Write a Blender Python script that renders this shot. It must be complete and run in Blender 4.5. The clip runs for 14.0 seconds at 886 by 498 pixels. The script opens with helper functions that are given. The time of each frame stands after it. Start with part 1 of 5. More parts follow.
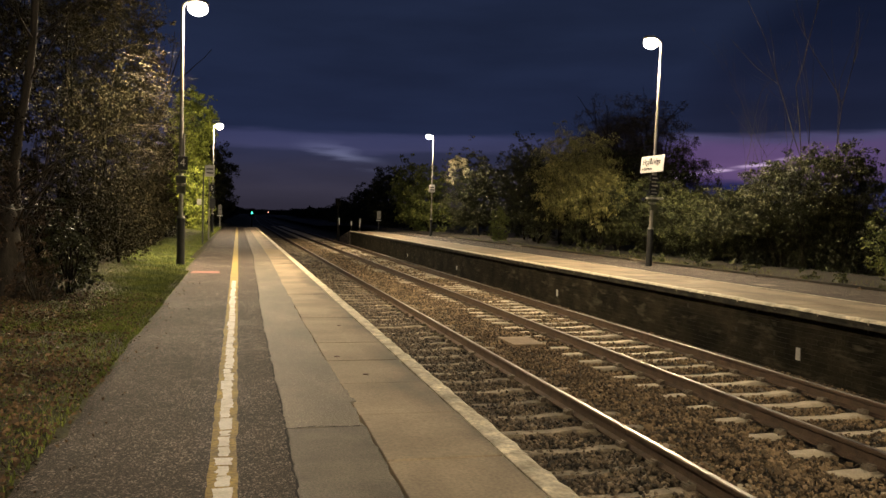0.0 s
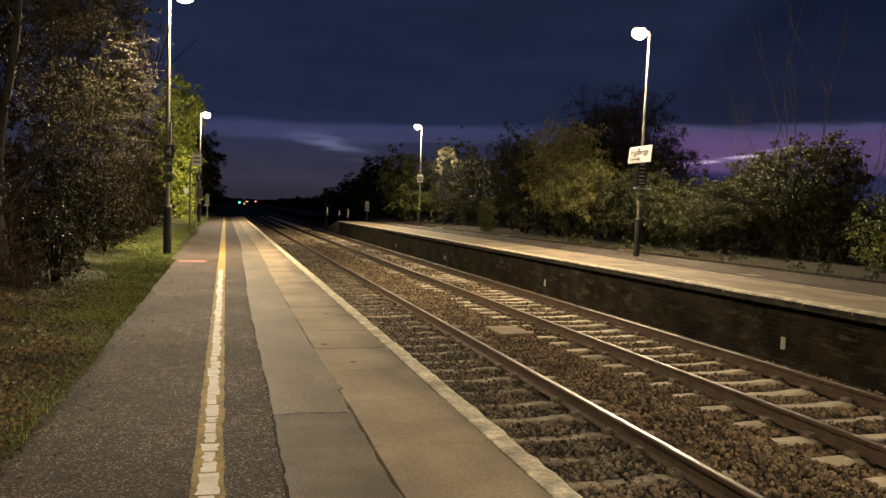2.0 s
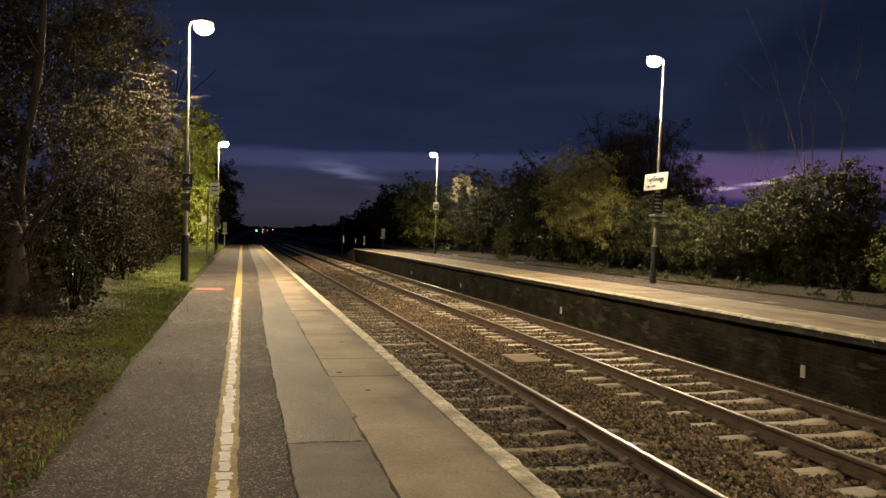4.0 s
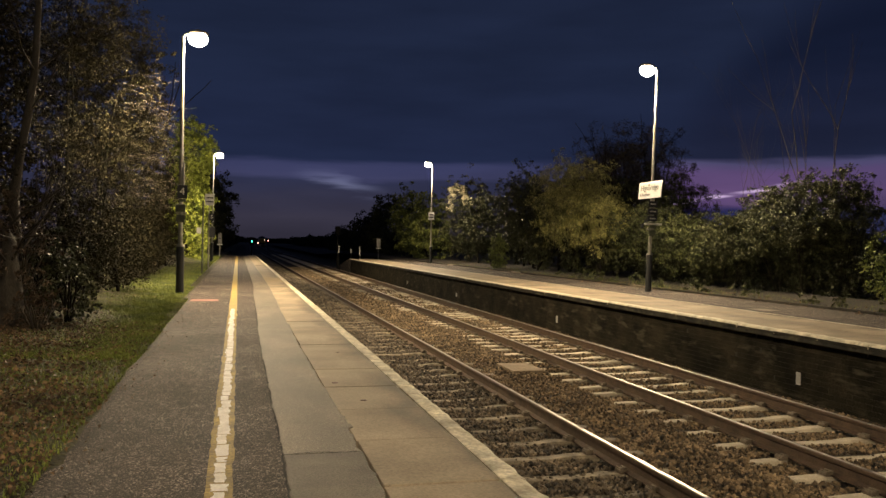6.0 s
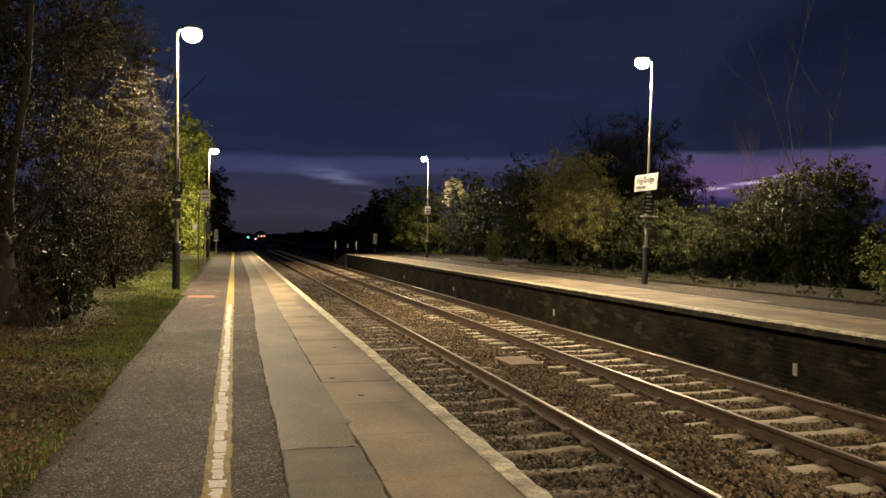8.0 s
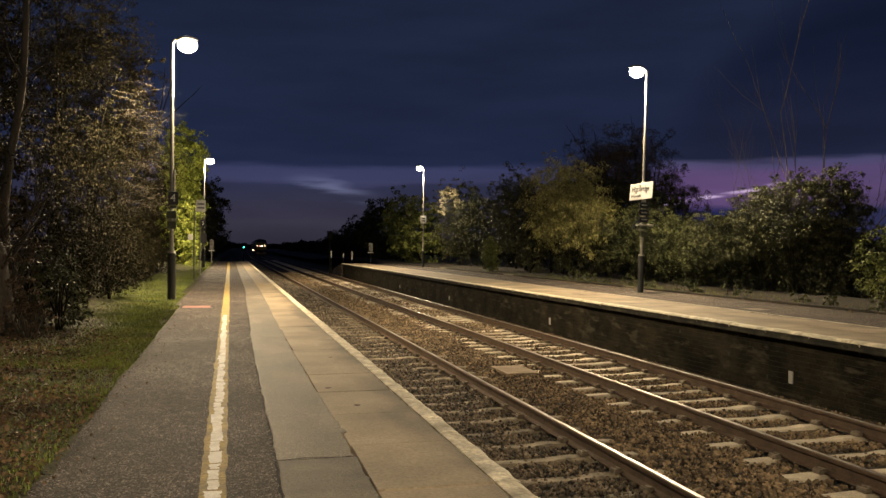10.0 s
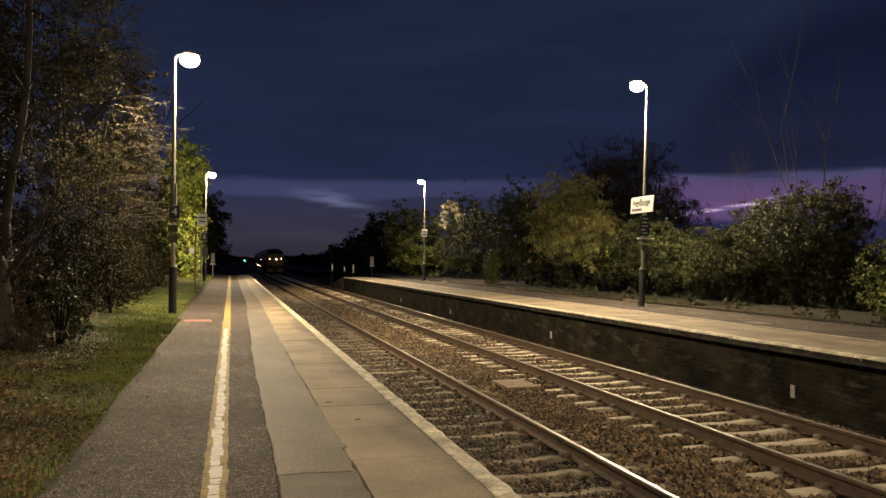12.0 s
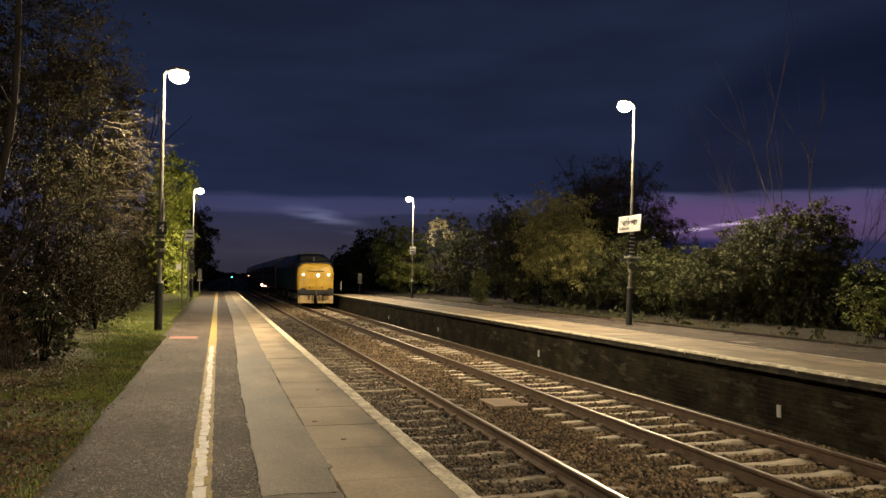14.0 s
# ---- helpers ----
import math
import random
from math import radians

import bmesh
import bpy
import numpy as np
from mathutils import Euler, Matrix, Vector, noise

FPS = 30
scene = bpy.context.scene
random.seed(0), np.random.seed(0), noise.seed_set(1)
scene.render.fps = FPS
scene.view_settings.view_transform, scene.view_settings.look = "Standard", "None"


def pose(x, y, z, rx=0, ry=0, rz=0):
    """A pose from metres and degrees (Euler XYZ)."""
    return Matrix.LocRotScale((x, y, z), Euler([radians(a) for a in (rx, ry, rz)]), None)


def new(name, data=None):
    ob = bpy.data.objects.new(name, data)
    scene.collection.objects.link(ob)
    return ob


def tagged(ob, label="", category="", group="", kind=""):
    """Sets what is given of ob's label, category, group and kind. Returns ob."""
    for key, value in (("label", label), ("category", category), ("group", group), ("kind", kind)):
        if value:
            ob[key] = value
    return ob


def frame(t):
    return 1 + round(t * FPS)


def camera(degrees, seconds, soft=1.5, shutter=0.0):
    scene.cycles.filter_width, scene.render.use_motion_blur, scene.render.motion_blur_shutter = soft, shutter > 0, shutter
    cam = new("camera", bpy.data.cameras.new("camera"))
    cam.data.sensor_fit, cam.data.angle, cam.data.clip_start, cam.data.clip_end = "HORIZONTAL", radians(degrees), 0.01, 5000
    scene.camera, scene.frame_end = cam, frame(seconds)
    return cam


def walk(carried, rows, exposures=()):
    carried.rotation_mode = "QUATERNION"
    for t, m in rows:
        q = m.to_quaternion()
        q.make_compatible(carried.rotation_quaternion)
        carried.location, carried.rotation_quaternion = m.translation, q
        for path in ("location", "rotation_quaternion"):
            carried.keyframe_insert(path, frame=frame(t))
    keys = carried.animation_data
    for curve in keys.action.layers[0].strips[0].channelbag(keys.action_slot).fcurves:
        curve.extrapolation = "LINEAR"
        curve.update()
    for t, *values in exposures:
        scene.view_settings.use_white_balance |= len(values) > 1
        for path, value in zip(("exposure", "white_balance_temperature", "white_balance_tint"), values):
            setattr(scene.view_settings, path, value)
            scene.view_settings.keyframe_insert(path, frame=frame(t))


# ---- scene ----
cam = camera(58.0, 14.0, soft=1.5)
PATH = [
    (0.0, -0.022, 0.020, 1.163, 87.72, -1.58, -14.39),
    (0.5, -0.024, 0.010, 1.159, 87.38, -1.55, -14.96),
    (1.0, -0.017, 0.016, 1.152, 87.02, -1.56, -15.32),
    (1.5, -0.011, 0.017, 1.149, 86.94, -1.67, -15.41),
    (2.0, -0.016, 0.016, 1.144, 87.06, -1.74, -15.22),
    (2.5, -0.017, -0.003, 1.148, 87.49, -1.76, -14.85),
    (3.0, -0.014, -0.001, 1.147, 88.06, -1.75, -14.48),
    (3.5, -0.013, 0.007, 1.149, 88.58, -1.72, -14.20),
    (4.0, -0.010, 0.003, 1.148, 88.99, -1.60, -14.08),
    (6.5, -0.006, -0.008, 1.148, 89.70, -1.12, -14.51),
    (7.0, -0.005, 0.002, 1.147, 89.54, -0.98, -14.55),
    (7.5, -0.000, -0.000, 1.146, 89.37, -0.86, -14.58),
    (8.0, -0.002, -0.003, 1.148, 89.28, -0.74, -14.64),
    (10.5, -0.000, -0.009, 1.147, 90.22, -0.51, -14.96),
    (11.0, 0.002, -0.012, 1.147, 90.47, -0.49, -14.91),
    (11.5, 0.005, -0.015, 1.149, 90.68, -0.46, -14.90),
    (12.0, -0.002, -0.017, 1.152, 90.91, -0.52, -14.86),
    (12.5, -0.004, -0.011, 1.151, 91.11, -0.56, -14.82),
    (13.0, -0.003, -0.011, 1.154, 91.35, -0.55, -14.82),
    (13.5, 0.001, -0.008, 1.155, 91.69, -0.70, -14.93),
    (14.0, 0.002, -0.022, 1.167, 92.15, -0.84, -15.71),
]
walk(cam, [(t, pose(x, y, z, rx, ry, rz)) for t, x, y, z, rx, ry, rz in PATH])

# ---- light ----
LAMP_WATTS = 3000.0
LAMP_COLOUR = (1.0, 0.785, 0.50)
SKY = 1.0


def make_sky():
    w = bpy.data.worlds.new("dusk_sky")
    scene.world = w
    w.use_nodes = True
    n, l = w.node_tree.nodes, w.node_tree.links
    n.clear()
    out = n.new("ShaderNodeOutputWorld")
    bg = n.new("ShaderNodeBackground")
    tc = n.new("ShaderNodeTexCoord")
    direction = tc.outputs["Generated"]

    def plug(socket, v):
        if hasattr(v, "is_linked"):
            l.new(v, socket)
        else:
            socket.default_value = v

    def calc(op, x, y=0.0, z=0.0):
        m = n.new("ShaderNodeMath")
        m.operation = op
        for k, v in enumerate((x, y, z)):
            plug(m.inputs[k], v)
        return m.outputs[0]

    def along(v):
        d = n.new("ShaderNodeVectorMath")
        d.operation = "DOT_PRODUCT"
        d.inputs[1].default_value = v
        l.new(direction, d.inputs[0])
        return d.outputs["Value"]

    def ease(x, a, b, lo=0.0, hi=1.0):
        m = n.new("ShaderNodeMapRange")
        m.interpolation_type = "SMOOTHSTEP"
        for k, v in (("Value", x), ("From Min", a), ("From Max", b), ("To Min", lo), ("To Max", hi)):
            plug(m.inputs[k], v)
        return m.outputs[0]

    def cloud(stretch, scale, detail=5.0):
        mp = n.new("ShaderNodeMapping")
        mp.inputs["Scale"].default_value = stretch
        l.new(direction, mp.inputs["Vector"])
        t = n.new("ShaderNodeTexNoise")
        t.inputs["Scale"].default_value, t.inputs["Detail"].default_value = scale, detail
        l.new(mp.outputs[0], t.inputs["Vector"])
        return calc("SUBTRACT", t.outputs["Fac"], 0.5)

    def ramp(source, stops):
        r = n.new("ShaderNodeValToRGB")
        e = r.color_ramp.elements
        while len(e) < len(stops):
            e.new(0.5)
        for k, (p, c) in zip(e, stops):
            k.position, k.color = p, (*c, 1)
        l.new(source, r.inputs[0])
        return r.outputs[0]

    def blend(kind, fac, x, y):
        m = n.new("ShaderNodeMix")
        m.data_type, m.blend_type = "RGBA", kind
        for k, v in (("Factor", fac), ("A", x), ("B", y)):
            plug(m.inputs[k], v)
        return m.outputs["Result"]

    z = along((0, 0, 1))
    wisps = cloud((5.0, 5.0, 45.0), 1.6, 6.0)
    folds = cloud((4.0, 4.0, 22.0), 1.1, 4.0)
    height = calc("MULTIPLY_ADD", wisps, 0.022, z)
    # layers by sine of elevation: low murk, a lighter band, navy overcast above
    cool = ramp(height, [(0.0, (0.028, 0.025, 0.040)), (0.03, (0.039, 0.035, 0.057)), (0.060, (0.030, 0.030, 0.058)), (0.074, (0.026, 0.029, 0.064)),
                         (0.081, (0.043, 0.045, 0.104)), (0.095, (0.036, 0.040, 0.098)), (0.104, (0.0135, 0.0195, 0.050)),
                         (0.22, (0.0130, 0.0195, 0.047)), (0.45, (0.0105, 0.0155, 0.036)), (1.0, (0.007, 0.011, 0.026))])
    warm = ramp(height, [(0.0, (0.012, 0.015, 0.05)), (0.048, (0.016, 0.020, 0.078)), (0.054, (0.10, 0.060, 0.155)), (0.070, (0.125, 0.072, 0.180)),
                         (0.092, (0.100, 0.062, 0.160)), (0.101, (0.075, 0.068, 0.150)), (0.108, (0.014, 0.018, 0.044)),
                         (0.22, (0.0066, 0.0100, 0.027)), (1.0, (0.006, 0.009, 0.021))])
    # the gap in the cloud lies towards the sunset
    toward = along((math.sin(radians(46)), math.cos(radians(46)), 0))
    gap = calc("MULTIPLY", ease(calc("MULTIPLY_ADD", folds, 0.02, toward), 0.948, 0.966), ease(toward, 0.985, 0.999, 1.0, 0.65))
    colour = blend("MIX", gap, cool, warm)
    # a thin bright streak that climbs across the gap
    u = along((math.cos(radians(30.5)), -math.sin(radians(30.5)), 0))
    v = calc("ABSOLUTE", calc("MULTIPLY_ADD", wisps, 0.008, calc("MULTIPLY_ADD", u, -0.173, calc("SUBTRACT", z, 0.0555))))
    streak = calc("MULTIPLY", ease(v, 0.0006, 0.0034, 1.0, 0.0), calc("MULTIPLY", ease(u, -0.02, 0.0), ease(u, 0.10, 0.15, 1.0, 0.0)))
    streak = calc("MULTIPLY", streak, ease(cloud((9.0, 9.0, 60.0), 2.2), -0.16, 0.10))
    colour = blend("ADD", streak, colour, (0.46, 0.36, 0.48, 1))
    # a paler tear in the cloud above the line
    u = along((math.cos(radians(7.0)), -math.sin(radians(7.0)), 0))
    v = calc("MULTIPLY_ADD", u, 0.16, calc("MULTIPLY_ADD", wisps, 0.05, calc("SUBTRACT", z, 0.0745)))
    far = calc("SQRT", calc("ADD", calc("POWER", calc("ABSOLUTE", calc("DIVIDE", u, 0.055)), 2.0), calc("POWER", calc("ABSOLUTE", calc("DIVIDE", v, 0.0125)), 2.0)))
    tear = calc("MULTIPLY", ease(far, 0.0, 1.25, 1.0, 0.0), ease(wisps, -0.16, 0.16, 0.15, 1.0))
    colour = blend("ADD", tear, colour, (0.10, 0.105, 0.17, 1))
    # soft patches in the high cloud
    mul = n.new("ShaderNodeVectorMath")
    mul.operation = "SCALE"
    l.new(colour, mul.inputs[0])
    l.new(ease(folds, -0.3, 0.3, 0.82, 1.18), mul.inputs["Scale"])
    l.new(mul.outputs[0], bg.inputs["Color"])
    bg.inputs["Strength"].default_value = SKY
    l.new(bg.outputs[0], out.inputs[0])


make_sky()
scene.view_settings.exposure = 0.0


# ---- materials ----
def surf(name, dark, light, scale=3.0, fine=60.0, fine_amount=0.25, rough=0.8, rough_var=0.1, bump=0.3, bump_dist=0.01,
         metal=0.0, rnd=None, rnd_amount=0.3, spec=0.5, stretch=(1, 1, 1)):
    """Two-scale surface: broad stains between two colours, fine grain, grain bump, and optional variation per piece ('object' or 'island')."""
    m = bpy.data.materials.new(name)
    m.use_nodes = True
    n, l = m.node_tree.nodes, m.node_tree.links
    b = n["Principled BSDF"]
    tc = n.new("ShaderNodeTexCoord")
    mp = n.new("ShaderNodeMapping")
    mp.inputs["Scale"].default_value = stretch
    geo = n.new("ShaderNodeNewGeometry")
    l.new(geo.outputs["Position"] if rnd != "object" and rnd != "local" else tc.outputs["Object"], mp.inputs["Vector"])
    big = n.new("ShaderNodeTexNoise")
    big.inputs["Scale"].default_value, big.inputs["Detail"].default_value = scale, 5.0
    l.new(mp.outputs[0], big.inputs["Vector"])
    small = n.new("ShaderNodeTexNoise")
    small.inputs["Scale"].default_value, small.inputs["Detail"].default_value = fine, 3.0
    l.new(mp.outputs[0], small.inputs["Vector"])
    r = n.new("ShaderNodeValToRGB")
    r.color_ramp.elements[0].position, r.color_ramp.elements[1].position = 0.32, 0.68
    r.color_ramp.elements[0].color, r.color_ramp.elements[1].color = (*dark, 1), (*light, 1)
    l.new(big.outputs["Fac"], r.inputs[0])
    gain = n.new("ShaderNodeMapRange")
    gain.inputs["From Min"].default_value, gain.inputs["From Max"].default_value = 0.3, 0.7
    gain.inputs["To Min"].default_value, gain.inputs["To Max"].default_value = 1 - fine_amount, 1 + fine_amount
    l.new(small.outputs["Fac"], gain.inputs["Value"])
    value = gain.outputs[0]
    if rnd in ("object", "island"):
        vary = n.new("ShaderNodeMapRange")
        vary.inputs["To Min"].default_value, vary.inputs["To Max"].default_value = 1 - rnd_amount, 1 + rnd_amount
        if rnd == "object":
            info = n.new("ShaderNodeObjectInfo")
            l.new(info.outputs["Random"], vary.inputs["Value"])
        else:
            l.new(geo.outputs["Random Per Island"], vary.inputs["Value"])
        both = n.new("ShaderNodeMath")
        both.operation = "MULTIPLY"
        l.new(value, both.inputs[0])
        l.new(vary.outputs[0], both.inputs[1])
        value = both.outputs[0]
    mul = n.new("ShaderNodeVectorMath")
    mul.operation = "SCALE"
    l.new(r.outputs[0], mul.inputs[0])
    l.new(value, mul.inputs["Scale"])
    l.new(mul.outputs[0], b.inputs["Base Color"])
    rr = n.new("ShaderNodeMapRange")
    rr.inputs["To Min"].default_value, rr.inputs["To Max"].default_value = rough - rough_var, min(1.0, rough + rough_var)
    l.new(big.outputs["Fac"], rr.inputs["Value"])
    l.new(rr.outputs[0], b.inputs["Roughness"])
    b.inputs["Metallic"].default_value = metal
    b.inputs["Specular IOR Level"].default_value = spec
    if bump:
        bp = n.new("ShaderNodeBump")
        bp.inputs["Strength"].default_value, bp.inputs["Distance"].default_value = bump, bump_dist
        l.new(small.outputs["Fac"], bp.inputs["Height"])
        l.new(bp.outputs[0], b.inputs["Normal"])
    return m


def glow(name, colour, strength):
    m = bpy.data.materials.new(name)
    m.use_nodes = True
    b = m.node_tree.nodes["Principled BSDF"]
    b.inputs["Base Color"].default_value = (0.8, 0.8, 0.8, 1)
    b.inputs["Emission Color"].default_value = (*colour, 1)
    b.inputs["Emission Strength"].default_value = strength
    return m


def leaf_material(name, dark, light, rough=0.45, fine=8.0, vary=0.55, spec=0.4):
    m = surf(name, dark, light, scale=1.2, fine=fine, fine_amount=0.15, rough=rough, bump=0, rnd="island", rnd_amount=vary, spec=spec)
    return m


asphalt = surf("asphalt", (0.017, 0.0138, 0.012), (0.037, 0.030, 0.026), scale=1.1, fine=70, fine_amount=0.6, rough=0.85, rough_var=0.1, bump=0.5, bump_dist=0.004, spec=0.25)
patch_asphalt = surf("patch_asphalt", (0.112, 0.094, 0.070), (0.165, 0.139, 0.104), scale=1.6, fine=90, fine_amount=0.35, rough=0.72, bump=0.35, bump_dist=0.003)
slab_concrete = surf("slab_concrete", (0.18, 0.142, 0.096), (0.35, 0.278, 0.188), scale=1.2, fine=60, fine_amount=0.2, rough=0.75, bump=0.25, bump_dist=0.003, rnd="island", rnd_amount=0.1)
slab_tan = surf("tan_concrete", (0.26, 0.20, 0.12), (0.34, 0.262, 0.155), scale=2, fine=60, fine_amount=0.12, rough=0.75, bump=0.2, bump_dist=0.003)
nosing_paint = surf("worn_white_edge", (0.46, 0.40, 0.27), (0.80, 0.74, 0.58), scale=7, fine=45, fine_amount=0.3, rough=0.75, bump=0.6, bump_dist=0.006)
white_paint = surf("white_road_paint", (0.66, 0.61, 0.50), (0.86, 0.82, 0.73), scale=9, fine=80, fine_amount=0.15, rough=0.7, bump=0.3, bump_dist=0.002)
yellow_paint = surf("yellow_road_paint", (0.17, 0.115, 0.03), (0.40, 0.275, 0.06), scale=6, fine=50, fine_amount=0.45, rough=0.75, bump=0.3, bump_dist=0.002)
yellow_fresh = surf("yellow_line_paint", (0.28, 0.205, 0.05), (0.42, 0.31, 0.08), scale=3, fine=50, fine_amount=0.2, rough=0.7, bump=0.2, bump_dist=0.002)
red_paint = surf("faded_red_paint", (0.24, 0.10, 0.085), (0.34, 0.155, 0.135), scale=5, fine=60, fine_amount=0.3, rough=0.8, bump=0.2, bump_dist=0.002)
ballast_bed = surf("ballast_bed", (0.034, 0.025, 0.016), (0.072, 0.055, 0.036), scale=2.5, fine=34, fine_amount=0.75, rough=0.95, rough_var=0.05, bump=1.0, bump_dist=0.03)
ballast_stone = surf("ballast_stone", (0.090, 0.063, 0.036), (0.225, 0.163, 0.096), scale=2.2, fine=60, fine_amount=0.25, rough=0.85, bump=0.3, bump_dist=0.004, rnd="island", rnd_amount=0.85)
ballast_oily = surf("oily_ballast_stone", (0.042, 0.033, 0.022), (0.150, 0.115, 0.076), scale=2.6, fine=60, fine_amount=0.3, rough=0.7, bump=0.3, bump_dist=0.004, rnd="island", rnd_amount=0.9)
rail_rust = surf("rusty_rail_steel", (0.060, 0.038, 0.024), (0.120, 0.078, 0.048), scale=6, fine=80, fine_amount=0.3, rough=0.75, bump=0.3, bump_dist=0.002, metal=0.2)
rail_shine = surf("polished_rail_head", (0.30, 0.27, 0.23), (0.40, 0.36, 0.31), scale=4, fine=90, fine_amount=0.06, rough=0.40, rough_var=0.06, bump=0.04, bump_dist=0.001, metal=1.0, stretch=(1, 0.05, 1))
sleeper_concrete = surf("sleeper_concrete", (0.36, 0.31, 0.225), (0.56, 0.49, 0.37), scale=4, fine=60, fine_amount=0.2, rough=0.85, bump=0.4, bump_dist=0.004, rnd="object", rnd_amount=0.25)
cover_concrete = surf("dirty_cover_concrete", (0.16, 0.12, 0.078), (0.27, 0.208, 0.14), scale=4, fine=60, fine_amount=0.25, rough=0.9, bump=0.4, bump_dist=0.004)
sleeper_worn = surf("weathered_sleeper", (0.075, 0.060, 0.040), (0.30, 0.25, 0.175), scale=5, fine=60, fine_amount=0.3, rough=0.85, bump=0.6, bump_dist=0.008, rnd="object", rnd_amount=0.35)
tar = surf("old_tar", (0.008, 0.007, 0.006), (0.018, 0.015, 0.012), scale=8, fine=60, fine_amount=0.3, rough=0.8, bump=0.3, bump_dist=0.003, spec=0.2)
iron = surf("rail_clip_iron", (0.11, 0.09, 0.065), (0.25, 0.205, 0.155), scale=12, fine=90, rough=0.65, bump=0.2, bump_dist=0.002, metal=0.4)
soil = surf("soil_and_litter", (0.010, 0.008, 0.005), (0.030, 0.023, 0.013), scale=2.0, fine=28, fine_amount=0.6, rough=0.95, rough_var=0.05, bump=1.0, bump_dist=0.02)
turf = surf("mossy_turf", (0.040, 0.029, 0.014), (0.060, 0.066, 0.020), scale=1.1, fine=40, fine_amount=0.6, rough=0.95, rough_var=0.05, bump=1.0, bump_dist=0.03)
far_land = surf("dark_field", (0.018, 0.02, 0.010), (0.04, 0.042, 0.02), scale=0.05, fine=1.0, fine_amount=0.3, rough=1.0, rough_var=0.0, bump=0.3, bump_dist=0.05)
grass_blade = leaf_material("grass_blade", (0.085, 0.115, 0.020), (0.23, 0.27, 0.05), rough=0.65)
dead_leaf = leaf_material("dead_leaf", (0.055, 0.034, 0.017), (0.22, 0.14, 0.072), rough=0.7, vary=0.7)
leaf_laurel = leaf_material("laurel_leaf", (0.026, 0.030, 0.011), (0.082, 0.085, 0.034), rough=0.6, vary=0.7, spec=0.3)
# leaf tone lowered to stand for weaker front light on the verge trees
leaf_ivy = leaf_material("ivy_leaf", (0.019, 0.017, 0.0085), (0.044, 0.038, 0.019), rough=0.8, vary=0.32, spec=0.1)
leaf_willow = leaf_material("yellowing_willow_leaf", (0.16, 0.158, 0.052), (0.46, 0.43, 0.16), rough=0.5, vary=0.65)
leaf_bright = leaf_material("bright_green_leaf", (0.15, 0.19, 0.03), (0.36, 0.41, 0.07), rough=0.6)
leaf_green = leaf_material("hedge_green_leaf", (0.075, 0.094, 0.022), (0.19, 0.21, 0.048), rough=0.6, vary=0.6)
leaf_mid = leaf_material("hedge_leaf", (0.028, 0.034, 0.011), (0.080, 0.087, 0.027), rough=0.6, vary=0.7)
leaf_pale = leaf_material("pale_vine_leaf", (0.10, 0.092, 0.06), (0.28, 0.255, 0.175), rough=0.8)
# dark hedge foliage, also used where bush shade is carried by leaf colour
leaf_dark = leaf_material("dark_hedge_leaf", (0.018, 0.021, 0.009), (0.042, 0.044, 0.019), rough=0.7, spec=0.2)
leaf_brown = leaf_material("withered_brush_leaf", (0.055, 0.038, 0.02), (0.13, 0.088, 0.05), rough=0.7)
bark = surf("bark", (0.022, 0.017, 0.011), (0.05, 0.038, 0.026), scale=5, fine=40, fine_amount=0.35, rough=0.9, bump=0.8, bump_dist=0.012, stretch=(3, 3, 0.6))
# bark at about half tone: the shade beneath foliage is in its colour
bark_dark = surf("shaded_dark_bark", (0.010, 0.009, 0.006), (0.024, 0.020, 0.013), scale=5, fine=40, fine_amount=0.35, rough=0.95, bump=0.8, bump_dist=0.012, stretch=(3, 3, 0.6), spec=0.1)
bark_pale = surf("pale_bark", (0.05, 0.042, 0.03), (0.11, 0.094, 0.07), scale=5, fine=40, fine_amount=0.3, rough=0.85, bump=0.6, bump_dist=0.008, stretch=(3, 3, 0.6))
twig_brown = surf("twig", (0.03, 0.023, 0.014), (0.068, 0.053, 0.034), scale=4, fine=40, rough=0.85, bump=0)
galvanised = surf("galvanised_steel", (0.26, 0.25, 0.22), (0.36, 0.35, 0.31), scale=5, fine=40, fine_amount=0.12, rough=0.5, bump=0.05, bump_dist=0.001, metal=0.5)
black_paint = surf("black_paint", (0.012, 0.014, 0.016), (0.025, 0.028, 0.03), scale=5, fine=50, rough=0.45, bump=0.1, bump_dist=0.001)
matt_black = surf("matt_black", (0.006, 0.006, 0.006), (0.012, 0.012, 0.011), scale=5, fine=50, rough=0.95, rough_var=0.04, bump=0.1, bump_dist=0.001, spec=0.05)
green_box = surf("dull_green_paint", (0.05, 0.06, 0.035), (0.085, 0.095, 0.06), scale=6, fine=50, rough=0.55, bump=0.1, bump_dist=0.001)
sign_white = surf("white_enamel", (0.74, 0.73, 0.70), (0.82, 0.81, 0.79), scale=3, fine=40, fine_amount=0.04, rough=0.4, bump=0)
sign_grey = surf("grey_plate", (0.38, 0.37, 0.34), (0.5, 0.49, 0.46), scale=3, fine=40, fine_amount=0.08, rough=0.5, bump=0)
# notices at the platform ends: weak lamplight there is put into this colour
sign_dull = surf("dimmed_plate", (0.13, 0.125, 0.11), (0.2, 0.195, 0.18), scale=3, fine=40, fine_amount=0.1, rough=0.6, bump=0)
ink = surf("dark_sign_ink", (0.02, 0.02, 0.03), (0.035, 0.035, 0.05), scale=3, fine=40, rough=0.5, bump=0)
board_brown = surf("brown_board", (0.10, 0.05, 0.035), (0.15, 0.08, 0.055), scale=4, fine=40, rough=0.6, bump=0)
